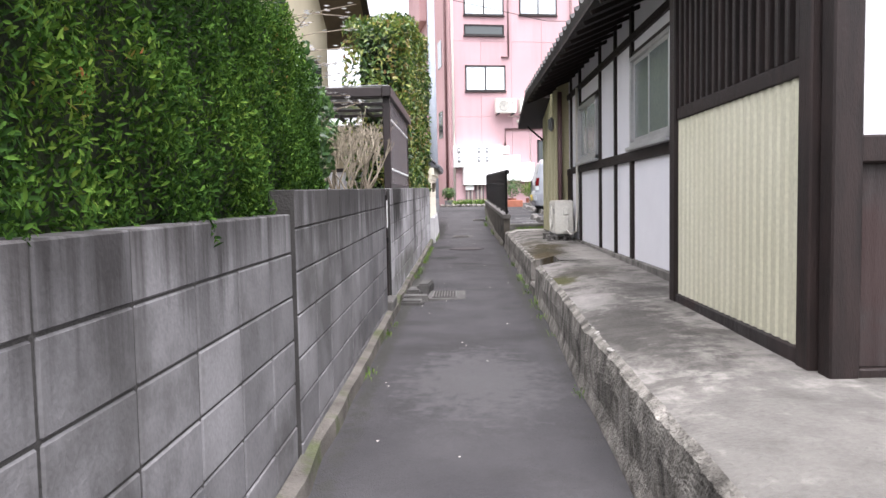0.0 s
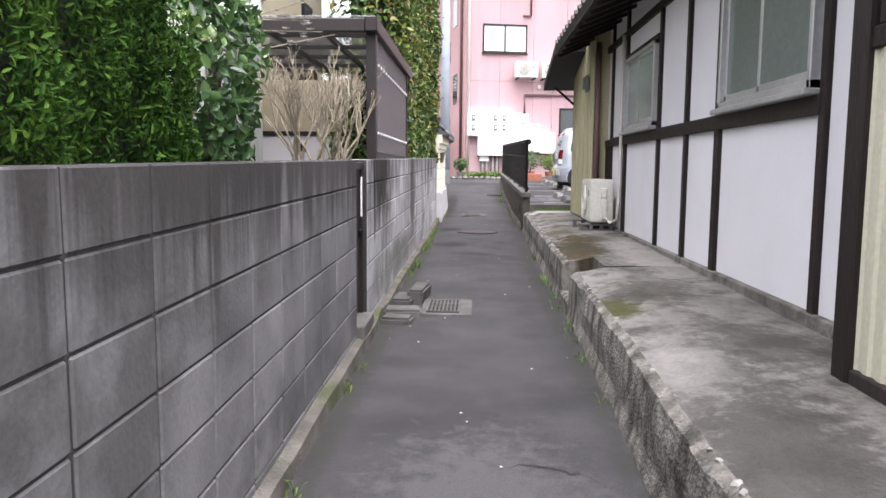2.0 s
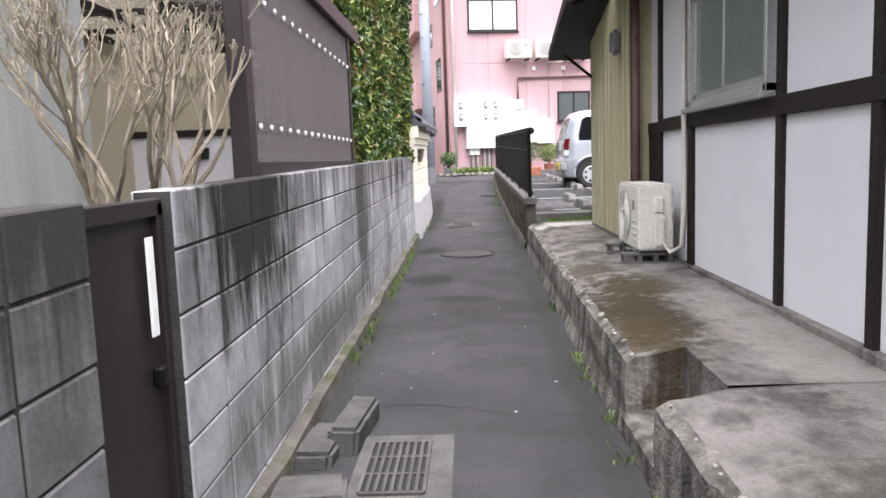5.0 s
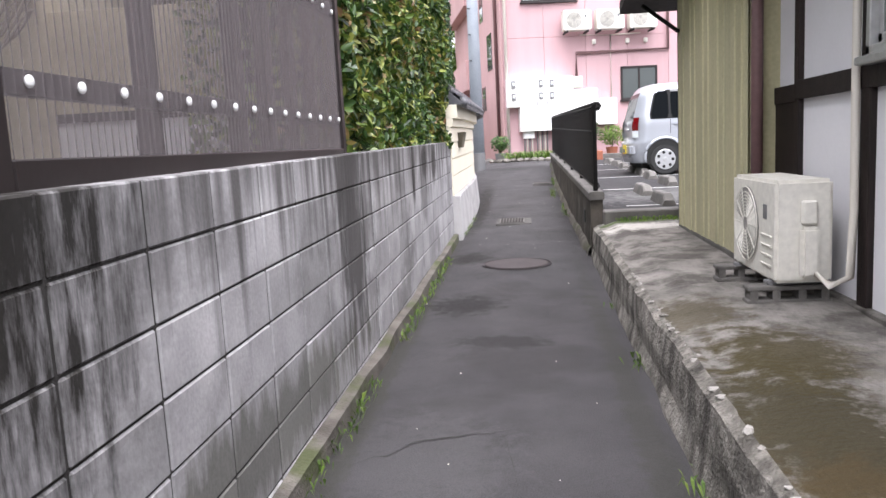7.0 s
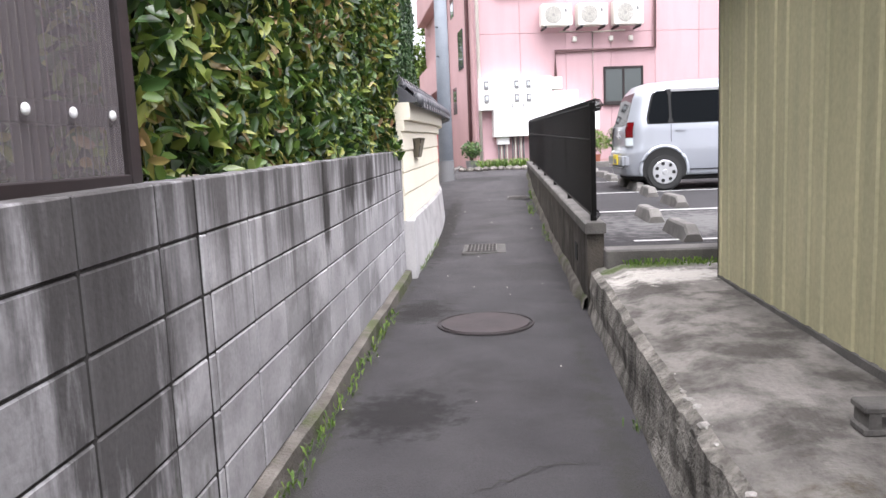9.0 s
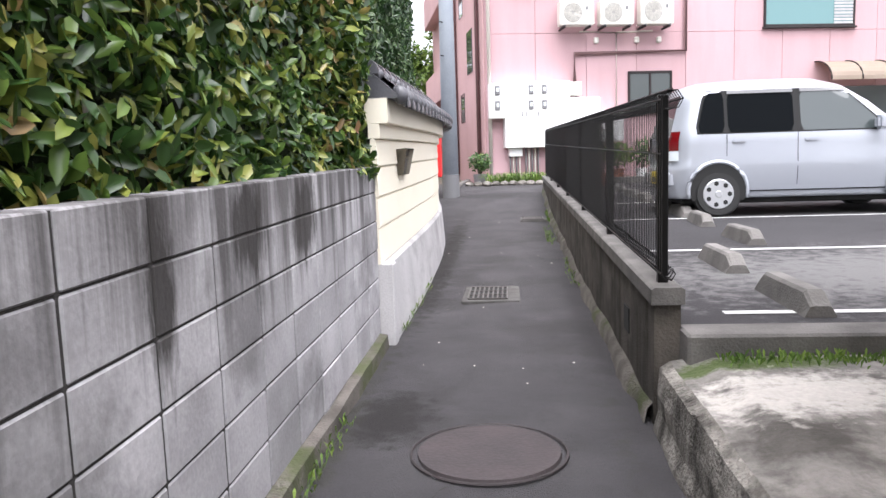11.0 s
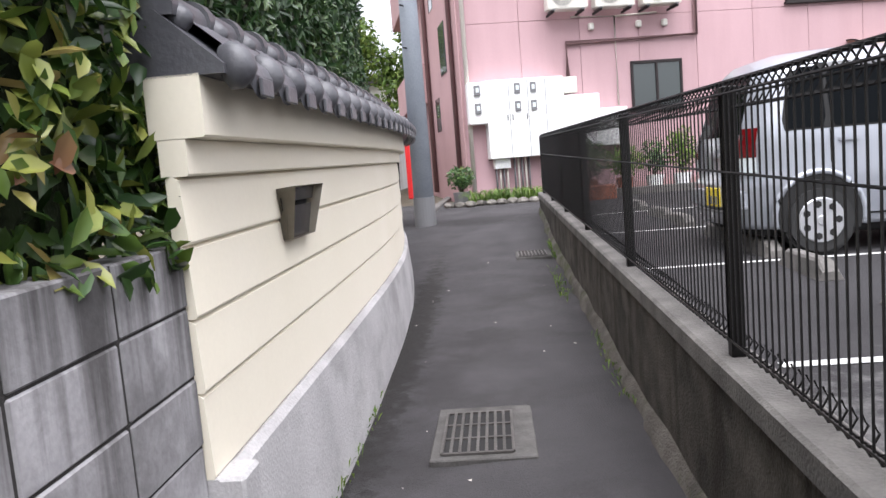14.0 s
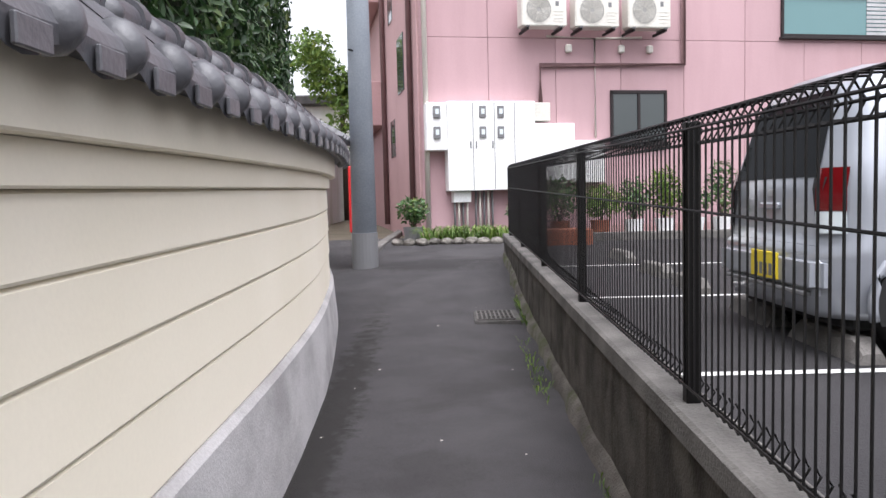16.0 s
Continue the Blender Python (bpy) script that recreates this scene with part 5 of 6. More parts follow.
def tile_meshes():
    roll = bmesh.new()
    a, b = Vector((0.19, 0, 1.80)), Vector((-0.005, 0, 1.965))
    d = (b - a).normalized()
    n = Vector((-d.z, 0, d.x))
    if n.z < 0:
        n = -n
    # an egg-shaped knob at the eave, and a short roll below the ridge
    arc = [2 * math.pi * k / 12 for k in range(12)]
    low = Vector((0, 0, -0.022))
    for stations in ([(a - d * 0.03 + low, 0.012), (a - d * 0.022 + low, 0.034), (a + low, 0.05), (a + d * 0.03 + low * 0.5, 0.048), (a + d * 0.06, 0.03), (a + d * 0.075, 0.008)],
                     [(a + d * 0.17, 0.012), (a + d * 0.178, 0.03), (a + d * 0.2, 0.034), (b, 0.034)]):
        rings = []
        for p, r in stations:
            rings.append([roll.verts.new(p + n * (math.sin(t) * r * 1.1) + Vector((0, math.cos(t) * r * 0.9, 0))) for t in arc])
        for x, y in zip(rings, rings[1:]):
            for k in range(12):
                roll.faces.new((x[k], x[(k + 1) % 12], y[(k + 1) % 12], y[k])).smooth = True
        roll.faces.new(rings[0])
    bmesh.ops.recalc_face_normals(roll, faces=list(roll.faces))
    pan = bmesh.new()
    rings = []
    for p, off in ((a + d * 0.005, 0.012), (b, 0.012)):
        rings.append([pan.verts.new(p + Vector((0, -0.131 + 0.262 * k / 6, 0)) + n * (off - 0.007 * math.sin(math.pi * k / 6))) for k in range(7)])
    drop = (0.055, 0.062, 0.085, 0.09, 0.085, 0.062, 0.055)
    lip = [pan.verts.new(v.co + Vector((0.012, 0, -0.028))) for v in rings[0]]
    hang = [pan.verts.new(v.co + Vector((0.004, 0, -drop[k]))) for k, v in enumerate(rings[0])]
    for k in range(6):
        pan.faces.new((rings[0][k], rings[0][k + 1], rings[1][k + 1], rings[1][k])).smooth = True
        pan.faces.new((lip[k], lip[k + 1], rings[0][k + 1], rings[0][k]))
        pan.faces.new((hang[k], hang[k + 1], lip[k + 1], lip[k]))
    # raised square face between the knobs
    fx = a.x + 0.014
    box_bm(fx, fx + 0.012, -0.05, 0.055, a.z - 0.078, a.z - 0.028, 0.003, bm=pan)
    bmesh.ops.recalc_face_normals(pan, faces=list(pan.faces))
    ridge = bmesh.new()
    rings = []
    for y, r in ((-0.15, 0.088), (-0.11, 0.092), (-0.10, 0.078), (0.16, 0.074)):
        rings.append([ridge.verts.new((-0.03 + math.cos(t) * r * 0.8, y, 1.955 + math.sin(t) * r * 0.8)) for t in [-0.3 + (math.pi + 0.6) * k / 10 for k in range(11)]])
    for x, y in zip(rings, rings[1:]):
        for k in range(10):
            ridge.faces.new((x[k], x[k + 1], y[k + 1], y[k])).smooth = True
    ridge.faces.new(rings[0])
    out = []
    for nm, bm in (("round_tile", roll), ("pan_tile", pan), ("ridge_tile", ridge)):
        me = bpy.data.meshes.new(nm)
        bm.to_mesh(me)
        bm.free()
        me.materials.append(TILE)
        out.append(me)
    return out


m_roll, m_pan, m_ridge = tile_meshes()
total = sum(math.hypot(b[0] - a[0], b[1] - a[1]) for a, b in zip(wp, wp[1:]))
for i in range(int(total / 0.265)):
    for me, s in ((m_roll, 0.06 + i * 0.265), (m_pan, 0.1925 + i * 0.265), (m_ridge, 0.16 + i * 0.265)):
        c, turn = along(s)
        ob = new(me.name, me)
        ob.parent = pw
        ob.matrix_world = pose(c.x, c.y, c.z, 0, 0, turn)
c, turn = along(1.05)
vent = empty("letter_box", pose(c.x, c.y, c.z, 0, 0, turn), "slanted bronze letter box in the plaster wall", "letter box")


def quads(faces_of):
    bm = bmesh.new()
    for f in faces_of:
        bm.faces.new([bm.verts.new(v) for v in f])
    return bm


BRONZE = mat("bronze_frame", (0.32, 0.29, 0.235), (0.26, 0.235, 0.19), 0.45, 4, 40, 0.05, metal=0.2)
SMOKED = plain("smoked_flap", (0.05, 0.047, 0.048), 0.25)
# hood: leaning cheeks, a thin roof and a sill, open to the lane
for sgn in (-1, 1):
    a0, a1, b0, b1 = (0.0, sgn * 0.185, 1.445), (0.095, sgn * 0.225, 1.452), (0.0, sgn * 0.15, 1.245), (0.055, sgn * 0.17, 1.25)
    bm = quads([(a0, a1, b1, b0)])
    bmesh.ops.solidify(bm, geom=list(bm.faces), thickness=0.006)
    part("cheek", bm, BRONZE, vent)
bm = quads([((0.0, -0.185, 1.445), (0.095, -0.225, 1.452), (0.095, 0.225, 1.452), (0.0, 0.185, 1.445))])
bmesh.ops.solidify(bm, geom=list(bm.faces), thickness=0.008)
part("hood", bm, BRONZE, vent)
bm = quads([((0.0, -0.15, 1.245), (0.055, -0.17, 1.25), (0.055, 0.17, 1.25), (0.0, 0.15, 1.245))])
bmesh.ops.solidify(bm, geom=list(bm.faces), thickness=0.008)
part("sill", bm, BRONZE, vent)
part("flap", quads([((0.03, -0.165, 1.25), (0.03, 0.165, 1.25), (0.045, 0.19, 1.375), (0.045, -0.19, 1.375))]), SMOKED, vent, "smoked metal flap")
part("flap", quads([((0.05, -0.195, 1.395), (0.05, 0.195, 1.395), (0.06, 0.205, 1.446), (0.06, -0.205, 1.446))]), SMOKED, vent)
part("slot_mouth", quads([((0.026, -0.19, 1.36), (0.026, 0.19, 1.36), (0.026, 0.2, 1.41), (0.026, -0.2, 1.41))]), BLACKHOLE, vent)
tagged(box("wall_buttress", -0.80, -0.66, 16.1, 16.24, 0.05, 0.69, PLINTH, None, 0.01), "grey rendered end pier of the plaster wall", "pier", kind="structure")

# gate roof beyond the bend
g2 = empty("gate_roof", pose(-1.75, 25.6, 0), "small tiled gate beyond the curved wall", "gate")
box("pier", -0.3, 0.25, -0.2, 0.2, 0.3, 2.15, CREAM, g2, 0.01)
tiled_roof(g2, 0.6, 2.15, -0.2, 2.62, -0.8, 1.0, TILE, 0.22)
tiled_roof(g2, -1.0, 2.15, -0.2, 2.62, -0.8, 1.0, TILE, 0.22)

# ---- utility pole ----
pole = empty("utility_pole", pose(-0.985, 25.5, 0.67), "blue-grey concrete utility pole with a darker foot", "pole")
tube("shaft", [(0, 0, 0.0), (0, 0, 4), (0, 0, 11)], 0.155, POLE, pole, 20, 0.105)
sleeve = tube("foot_sleeve", [(0, 0, -0.05), (0, 0, 0.42)], 0.162, GREYPLASTIC, pole, 24)
sleeve.data.polygons.foreach_set("use_smooth", [False] * len(sleeve.data.polygons))
for i in range(7):
    z = 2.6 + i * 0.6
    tube("step_bolt", [(-0.06, -0.13, z), (-0.10, -0.2, z)], 0.012, DARKMETAL, pole, 5)
box("crossarm", -0.9, 0.9, -0.05, 0.05, 9.6, 9.72, GREYPLASTIC, pole, 0.005)
for dx, dz, y1 in ((-0.7, 9.8, -40), (0.0, 8.6, -40), (0.7, 9.8, -40)):
    tagged(tube("cable", [(-0.98 + dx, 25.5, dz + 0.5), (-1.6 + dx, 10, dz + 0.2), (-2.4 + dx, -14, dz + 0.6)], 0.012, DARKMETAL, None, 4), "thin black overhead cable", "cable")
tagged(tube("cable", [(-0.9, 25.5, 7.9), (3, 26.5, 7.2), (9, 28.5, 7.4)], 0.012, DARKMETAL, None, 4), "thin black overhead cable", "cable")

# ---- silver van ----
def van():
    v = empty("van", pose(1.94, 19.84, lot_z(20.5) - 0.005, 0, 0, 1.0) @ Matrix.Diagonal((0.93, 1.0, 0.93, 1)), "silver box-shaped small van with tinted windows", "car")
    MID = 0.7375
    roof = ((0, 1.58), (0.25, 1.62), (1.2, 1.655), (1.75, 1.635), (2.05, 1.56), (2.3, 1.40), (2.7, 1.06), (2.95, 0.97), (3.2, 0.86), (3.36, 0.66))

    def half(x, z):
        """Half width of the shell at x (along the van) and height z."""
        w = 0.735 - 0.03 * max(0, 0.45 - z) / 0.2 - 0.125 * max(0.0, z - 0.95) / 0.62
        w += 0.012 * math.exp(-((z - 0.62) / 0.1) ** 2)
        crown = lerp(x, roof) - z
        if crown < 0.16:
            w -= 0.30 * (1 - max(0, crown) / 0.16) ** 2.2
        end = min(x, 3.38 - x)
        if end < 0.22:
            w -= 0.17 * (1 - max(0, end) / 0.22) ** 2
        return w

    def lean(x, z):
        """How far the tailgate leans in and the bumper stands out, dying away along the van."""
        k = max(0.0, 1 - x / 0.6)
        return k * (0.16 * max(0, z - 0.92) / 0.6 + 0.05 * max(0, z - 1.4) / 0.2 - (0.035 if 0.3 < z < 0.6 else 0.0))

    xs = [0, 0.02, 0.06, 0.12, 0.22, 0.4, 0.7, 1.0, 1.4, 1.75, 1.95, 2.05, 2.2, 2.3, 2.5, 2.7, 2.8, 2.95, 3.1, 3.2, 3.28, 3.34, 3.38]
    levels = [0.0, 0.03, 0.09, 0.16, 0.24, 0.265, 0.29, 0.36, 0.46, 0.54, 0.62, 0.7, 0.78, 0.85, 0.9, 0.94, 0.97, 0.99, 1.0]
    bm = bmesh.new()
    rows = []
    for x in xs:
        top = lerp(x, roof)
        left, right = [], []
        for f in levels:
            z = 0.22 + (top - 0.22) * f
            w = half(x, z)
            left.append(bm.verts.new((x + lean(x, z), MID - w, z)))
            right.append(bm.verts.new((x + lean(x, z), MID + w, z)))
        rows.append(left + right[::-1])
    n = len(rows[0])
    for a, b in zip(rows, rows[1:]):
        for k in range(n):
            bm.faces.new((a[k], a[(k + 1) % n], b[(k + 1) % n], b[k])).smooth = True
    for r in (rows[0], rows[-1]):
        for k in range(len(levels) - 1):
            bm.faces.new((r[k], r[k + 1], r[n - 2 - k], r[n - 1 - k])).smooth = True
    bmesh.ops.recalc_face_normals(bm, faces=list(bm.faces))
    part("body", bm, SILVER, v)

    def pane(name, x0, x1, z0, z1, out, material, cut=(0, 0), lab=""):
        """A piece that follows the shell's flank; cut leans its upper ends inwards."""
        for side in (-1, 1):
            bm = bmesh.new()
            nx, nz = 10, 6
            g = []
            for jz in range(nz + 1):
                z = z0 + (z1 - z0) * jz / nz
                q = jz / nz
                a, b = x0 + cut[0] * q ** 1.6, x1 - cut[1] * q
                round_off = 0.03 * (max(0, abs(2 * q - 1) - 0.7) / 0.3) ** 2 if z1 - z0 > 0.2 and x1 - x0 > 0.2 else 0
                g.append([bm.verts.new((x + lean(x, z), MID + side * (half(x, z) + out), z)) for x in [a + round_off + (b - a - 2 * round_off) * i / nx for i in range(nx + 1)]])
            for r0, r1 in zip(g, g[1:]):
                for i in range(nx):
                    q = (r0[i], r0[i + 1], r1[i + 1], r1[i])
                    bm.faces.new(q if side < 0 else q[::-1]).smooth = True
            part(name, bm, material, v, lab)

    pane("window_surround", 0.24, 2.52, 0.985, 1.50, 0.003, BLACKHOLE, (0.05, 0.55))
    pane("quarter_window", 0.27, 0.60, 1.0, 1.475, 0.006, CARGLASS, (0.06, 0))
    pane("side_window", 0.64, 1.40, 1.0, 1.475, 0.006, CARGLASS)
    pane("side_window", 1.48, 2.47, 1.0, 1.475, 0.006, GLASS, (0, 0.5))
    pane("rain_visor", 0.64, 1.40, 1.455, 1.495, 0.016, GREYPLASTIC)
    pane("rain_visor", 1.48, 2.02, 1.455, 1.495, 0.016, GREYPLASTIC)
    for x in (0.62, 1.44, 2.5):
        pane("door_gap", x, x + 0.008, 0.34 if x > 1 else 0.72, 0.98, 0.002, BLACKHOLE)
    pane("sill_strip", 0.9, 2.5, 0.31, 0.37, 0.018, SILVER)
    pane("sill_shadow", 0.9, 2.5, 0.295, 0.308, 0.01, BLACKHOLE)

    def tail(name, y0, y1, z0, z1, out, material, lab=""):
        bm = bmesh.new()
        g = []
        for jz in range(7):
            z = z0 + (z1 - z0) * jz / 6
            pinch = 0.07 * (z - z0) / (z1 - z0) if z1 - z0 > 0.3 else 0
            g.append([bm.verts.new((lean(0, z) - out, y, z)) for y in (y0 + pinch, y1 - pinch)])
        for r0, r1 in zip(g, g[1:]):
            bm.faces.new((r0[0], r1[0], r1[1], r0[1]))
        part(name, bm, material, v, lab)

    tail("back_window", 0.22, 1.255, 0.985, 1.47, 0.006, CARGLASS)
    tail("tailgate_gap", 0.2, 1.275, 0.60, 0.608, 0.008, BLACKHOLE)
    tail("tailgate_gap", 0.195, 0.203, 0.62, 0.98, 0.004, BLACKHOLE)
    tail("tailgate_gap", 1.272, 1.28, 0.62, 0.98, 0.004, BLACKHOLE)
    # lamps wrap round the rear corners
    for side in (-1, 1):
        for name, z0, z1, material in (("tail_light", 0.80, 1.03, REDLIGHT), ("reverse_light", 0.68, 0.795, PALEGLASS)):
            bm = bmesh.new()
            g = []
            for z in (z0, (z0 + z1) / 2, z1):
                inner = [(lean(0, z) - 0.012, MID + side * (half(0, z) - 0.035), z)]
                g.append([bm.verts.new(p) for p in inner + [(x + lean(x, z) - 0.012, MID + side * (half(x, z) + 0.012), z) for x in (0.0, 0.015, 0.035, 0.06, 0.085)]])
            for r0, r1 in zip(g, g[1:]):
                for i in range(5):
                    q = (r0[i], r0[i + 1], r1[i + 1], r1[i])
                    bm.faces.new(q if side < 0 else q[::-1]).smooth = True
            part(name, bm, material, v)
    bm = box_bm(-0.07, 0.16, 0.10, 1.375, 0.34, 0.57, 0.05, 3)
    part("bumper", bm, SILVER, v)
    box("bumper_strip", -0.078, 0.0, 0.2, 1.275, 0.335, 0.36, GREYPLASTIC, v, 0.005)
    box("number_plate", -0.085, -0.068, 0.50, 0.83, 0.39, 0.55, YELLOW, v, 0.003, "yellow plate with worn green marks")
    for k in range(4):
        box("plate_mark", -0.089, -0.084, 0.55 + k * 0.06, 0.585 + k * 0.06, 0.41, 0.48, GREYPLASTIC, v, 0)
    box("tailgate_handle", -0.02, 0.02, 0.62, 0.86, 0.80, 0.84, SILVER, v, 0.008)
    box("tailgate_badge", -0.006, 0.006, 0.7, 0.77, 0.88, 0.92, RIM, v, 0.002)
    for x in (0.68, 1.52):
        box("door_handle", x, x + 0.16, -0.012, 0.03, 0.87, 0.91, SILVER, v, 0.01, "", 2)
        box("door_handle", x, x + 0.16, 1.445, 1.487, 0.87, 0.91, SILVER, v, 0.01, "", 2)
    box("underside", 0.12, 3.2, 0.1, 1.38, 0.15, 0.26, BLACKHOLE, v, 0.02)
    box("mirror", 2.28, 2.42, -0.16, -0.02, 0.98, 1.14, SILVER, v, 0.03, "", 2)
    box("mirror", 2.28, 2.42, 1.50, 1.64, 0.98, 1.14, SILVER, v, 0.03, "", 2)
    for x in (0.52, 2.82):
        for y, sgn in ((0.0, 1), (1.475, -1)):
            bm = bmesh.new()
            bmesh.ops.create_cone(bm, cap_ends=True, segments=32, radius1=0.325, radius2=0.325, depth=0.02, matrix=pose(x, y - sgn * 0.012, 0.31, 90))
            bmesh.ops.bisect_plane(bm, geom=list(bm.verts) + list(bm.edges) + list(bm.faces), plane_co=(0, 0, 0.2), plane_no=(0, 0, -1), clear_outer=True)
            part("wheel_arch", bm, BLACKHOLE, v)
            bm = bmesh.new()
            tube_into(bm, [(x + 0.345 * math.cos(t), y - sgn * 0.01, 0.31 + 0.345 * math.sin(t)) for t in [-0.25 + (math.pi + 0.5) * k / 20 for k in range(21)]], 0.026, 8)
            part("arch_flare", bm, SILVER, v)
            wh = empty("wheel", pose(x, y + sgn * 0.055, 0.275, 90), "", "")
            wh.parent = v
            bm = bmesh.new()
            bmesh.ops.create_cone(bm, cap_ends=True, segments=32, radius1=0.28, radius2=0.28, depth=0.19)
            bmesh.ops.bevel(bm, geom=[e for e in bm.edges if abs(e.verts[0].co.z - e.verts[1].co.z) < 0.01], offset=0.03, segments=2, affect="EDGES")
            part("tyre", bm, TYRE, wh)
            zf = 0.099 * sgn
            bm = bmesh.new()
            bmesh.ops.create_cone(bm, cap_ends=True, segments=28, radius1=0.18, radius2=0.17, depth=0.01, matrix=Matrix.Translation((0, 0, zf)))
            part("rim", bm, RIM, wh)
            for k in range(7):
                a = 2 * math.pi * k / 7
                bm = bmesh.new()
                bmesh.ops.create_circle(bm, cap_ends=True, segments=6, radius=0.03, matrix=Matrix.Translation((0.128 * math.cos(a), 0.128 * math.sin(a), zf + 0.0075 * sgn)))
                part("rim_hole", bm, BLACKHOLE, wh)
            bm = bmesh.new()
            bmesh.ops.create_cone(bm, cap_ends=True, segments=18, radius1=0.045, radius2=0.035, depth=0.016, matrix=Matrix.Translation((0, 0, zf + 0.006 * sgn)))
            part("hub_cap", bm, RIM, wh)
    return v


van()

# ---- parking lot things ----
def wheel_stop(x, y, length=0.75):
    bm = bmesh.new()
    h = 0.12
    prof = [(-0.075, 0), (0.075, 0), (0.05, h - 0.015), (0.035, h), (-0.035, h), (-0.05, h - 0.015)]
    rows = [[bm.verts.new((u, yy, max(0.0, z * (0.45 if abs(yy) > length / 2 - 0.01 else 1)))) for u, z in prof] for yy in (-length / 2, -length / 2 + 0.09, length / 2 - 0.09, length / 2)]
    for a, b in zip(rows, rows[1:]):
        for k in range(6):
            bm.faces.new((a[k], a[(k + 1) % 6], b[(k + 1) % 6], b[k]))
    bm.faces.new(rows[0]), bm.faces.new(rows[-1][::-1])
    bmesh.ops.recalc_face_normals(bm, faces=list(bm.faces))
    ob = part("wheel_stop", bm, CAPPING)
    ob.matrix_world = pose(x, y, lot_z(y) - 0.003, 0, 0, random.uniform(-4, 4))
    tagged(ob, "weathered concrete wheel stop on the parking lot", "wheel stop", "wheel stops")


for x, y in ((1.56, 15.15), (1.55, 16.42), (2.08, 17.75), (2.08, 19.2), (2.1, 20.2), (2.1, 21.2), (2.1, 22.6), (2.1, 23.7), (2.1, 25.2)):
    wheel_stop(x, y)
for y in (14.9, 17.15, 19.72, 22.2, 24.6):
    verts, faces = [], []
    for i in range(25):
        x = 1.15 + i * 0.2
        verts += [(x, y - 0.035, lot_z(y - 0.035) + 0.005), (x, y + 0.035, lot_z(y + 0.035) + 0.005)]
    faces = [(2 * i, 2 * i + 2, 2 * i + 3, 2 * i + 1) for i in range(24)]
    tagged(pydata("parking_line", verts, faces, PAINT), "worn white painted parking line", "road marking", "parking lines", "structure")

# plants in white pots below the pink wall
rp = random.Random(33)


def potted_plant(x, y, z, h, spread, pot_mat, grassy):
    p = empty("potted_plant", pose(x, y, z), "green plant in a white pot below the pink wall" if pot_mat is WHITEMETAL else "green plant in a brown planter beside the fence", "plant", "potted plants")
    bm = bmesh.new()
    bmesh.ops.create_cone(bm, cap_ends=True, segments=14, radius1=0.13, radius2=0.17, depth=0.3, matrix=Matrix.Translation((0, 0, 0.15)))
    part("pot", bm, pot_mat, p)
    pts, nr = [], []
    for _ in range(420):
        u = Vector((rp.gauss(0, 1), rp.gauss(0, 1), rp.gauss(0, 1))).normalized()
        r = rp.random() ** 0.4
        pts.append((u.x * spread * r, u.y * spread * r, 0.32 + h * 0.5 + u.z * h * 0.5 * r))
        nr.append(tuple(u))
    leaves_mesh("foliage", np.array(pts), np.array(nr), 0.16 if grassy else 0.09, 0.03 if grassy else 0.04, GRASS if grassy else CAMELLIA, p, -0.5 if grassy else 0.1, 0, rp.randint(0, 999))
    bm = bmesh.new()
    for k in range(5):
        a = k * 1.26
        tube_into(bm, [(0, 0, 0.25), (spread * 0.4 * math.cos(a), spread * 0.4 * math.sin(a), 0.3 + h * 0.6)], 0.01, 4, 0.004)
    part("stem", bm, BARKDARK, p)


for x, h, s, mt, gr in ((1.9, 0.75, 0.4, TERRACOTTA, False), (2.6, 0.6, 0.38, TERRACOTTA, True), (3.2, 0.7, 0.3, WHITEMETAL, False), (3.75, 0.9, 0.3, WHITEMETAL, True), (4.3, 0.55, 0.28, WHITEMETAL, False), (4.8, 1.0, 0.3, WHITEMETAL, False), (5.3, 0.6, 0.3, WHITEMETAL, True)):
    y = 29.1 + 0.2 * x - 0.55
    potted_plant(x, y, lot_z(y) if y < 29 else 0.75, h, s, mt, gr)
tagged(box("planter_box", 1.3, 2.2, 27.6, 27.95, 0.6, 0.98, TERRACOTTA, None, 0.02), "brown terracotta planter box behind the fence", "planter")
tagged(box("lot_kerb", 0.9, 12.0, 28.3, 28.45, 0.5, 0.88, CAPPING, None, 0.015), "low concrete kerb at the back of the lot", "kerb", kind="structure")

# planting bed at the end of the lane
bed = empty("grass_clump", pose(0.35, 28.3, 0.72), "bright green clump of strappy leaves in a stone bed", "plant")
rg = random.Random(5)
pts, nr = [], []
verts, faces = [], []
for k in range(420):
    cx, cy = rg.uniform(-0.7, 0.75), rg.uniform(-0.3, 0.3)
    a = rg.uniform(0, 2 * math.pi)
    L, w = rg.uniform(0.22, 0.42), 0.014
    dx, dy = math.cos(a), math.sin(a)
    b = len(verts)
    for t, hh in ((0, 0), (0.35, 0.75), (0.75, 0.9), (1.0, 0.6)):
        ww = w * (1.1 - t)
        verts += [(cx + dx * L * t - dy * ww, cy + dy * L * t + dx * ww, L * hh * 0.9), (cx + dx * L * t + dy * ww, cy + dy * L * t - dx * ww, L * hh * 0.9)]
    faces += [(b, b + 1, b + 3, b + 2), (b + 2, b + 3, b + 5, b + 4), (b + 4, b + 5, b + 7, b + 6)]
pydata("foliage", verts, faces, GRASS, bed)["kind"] = "stuff"
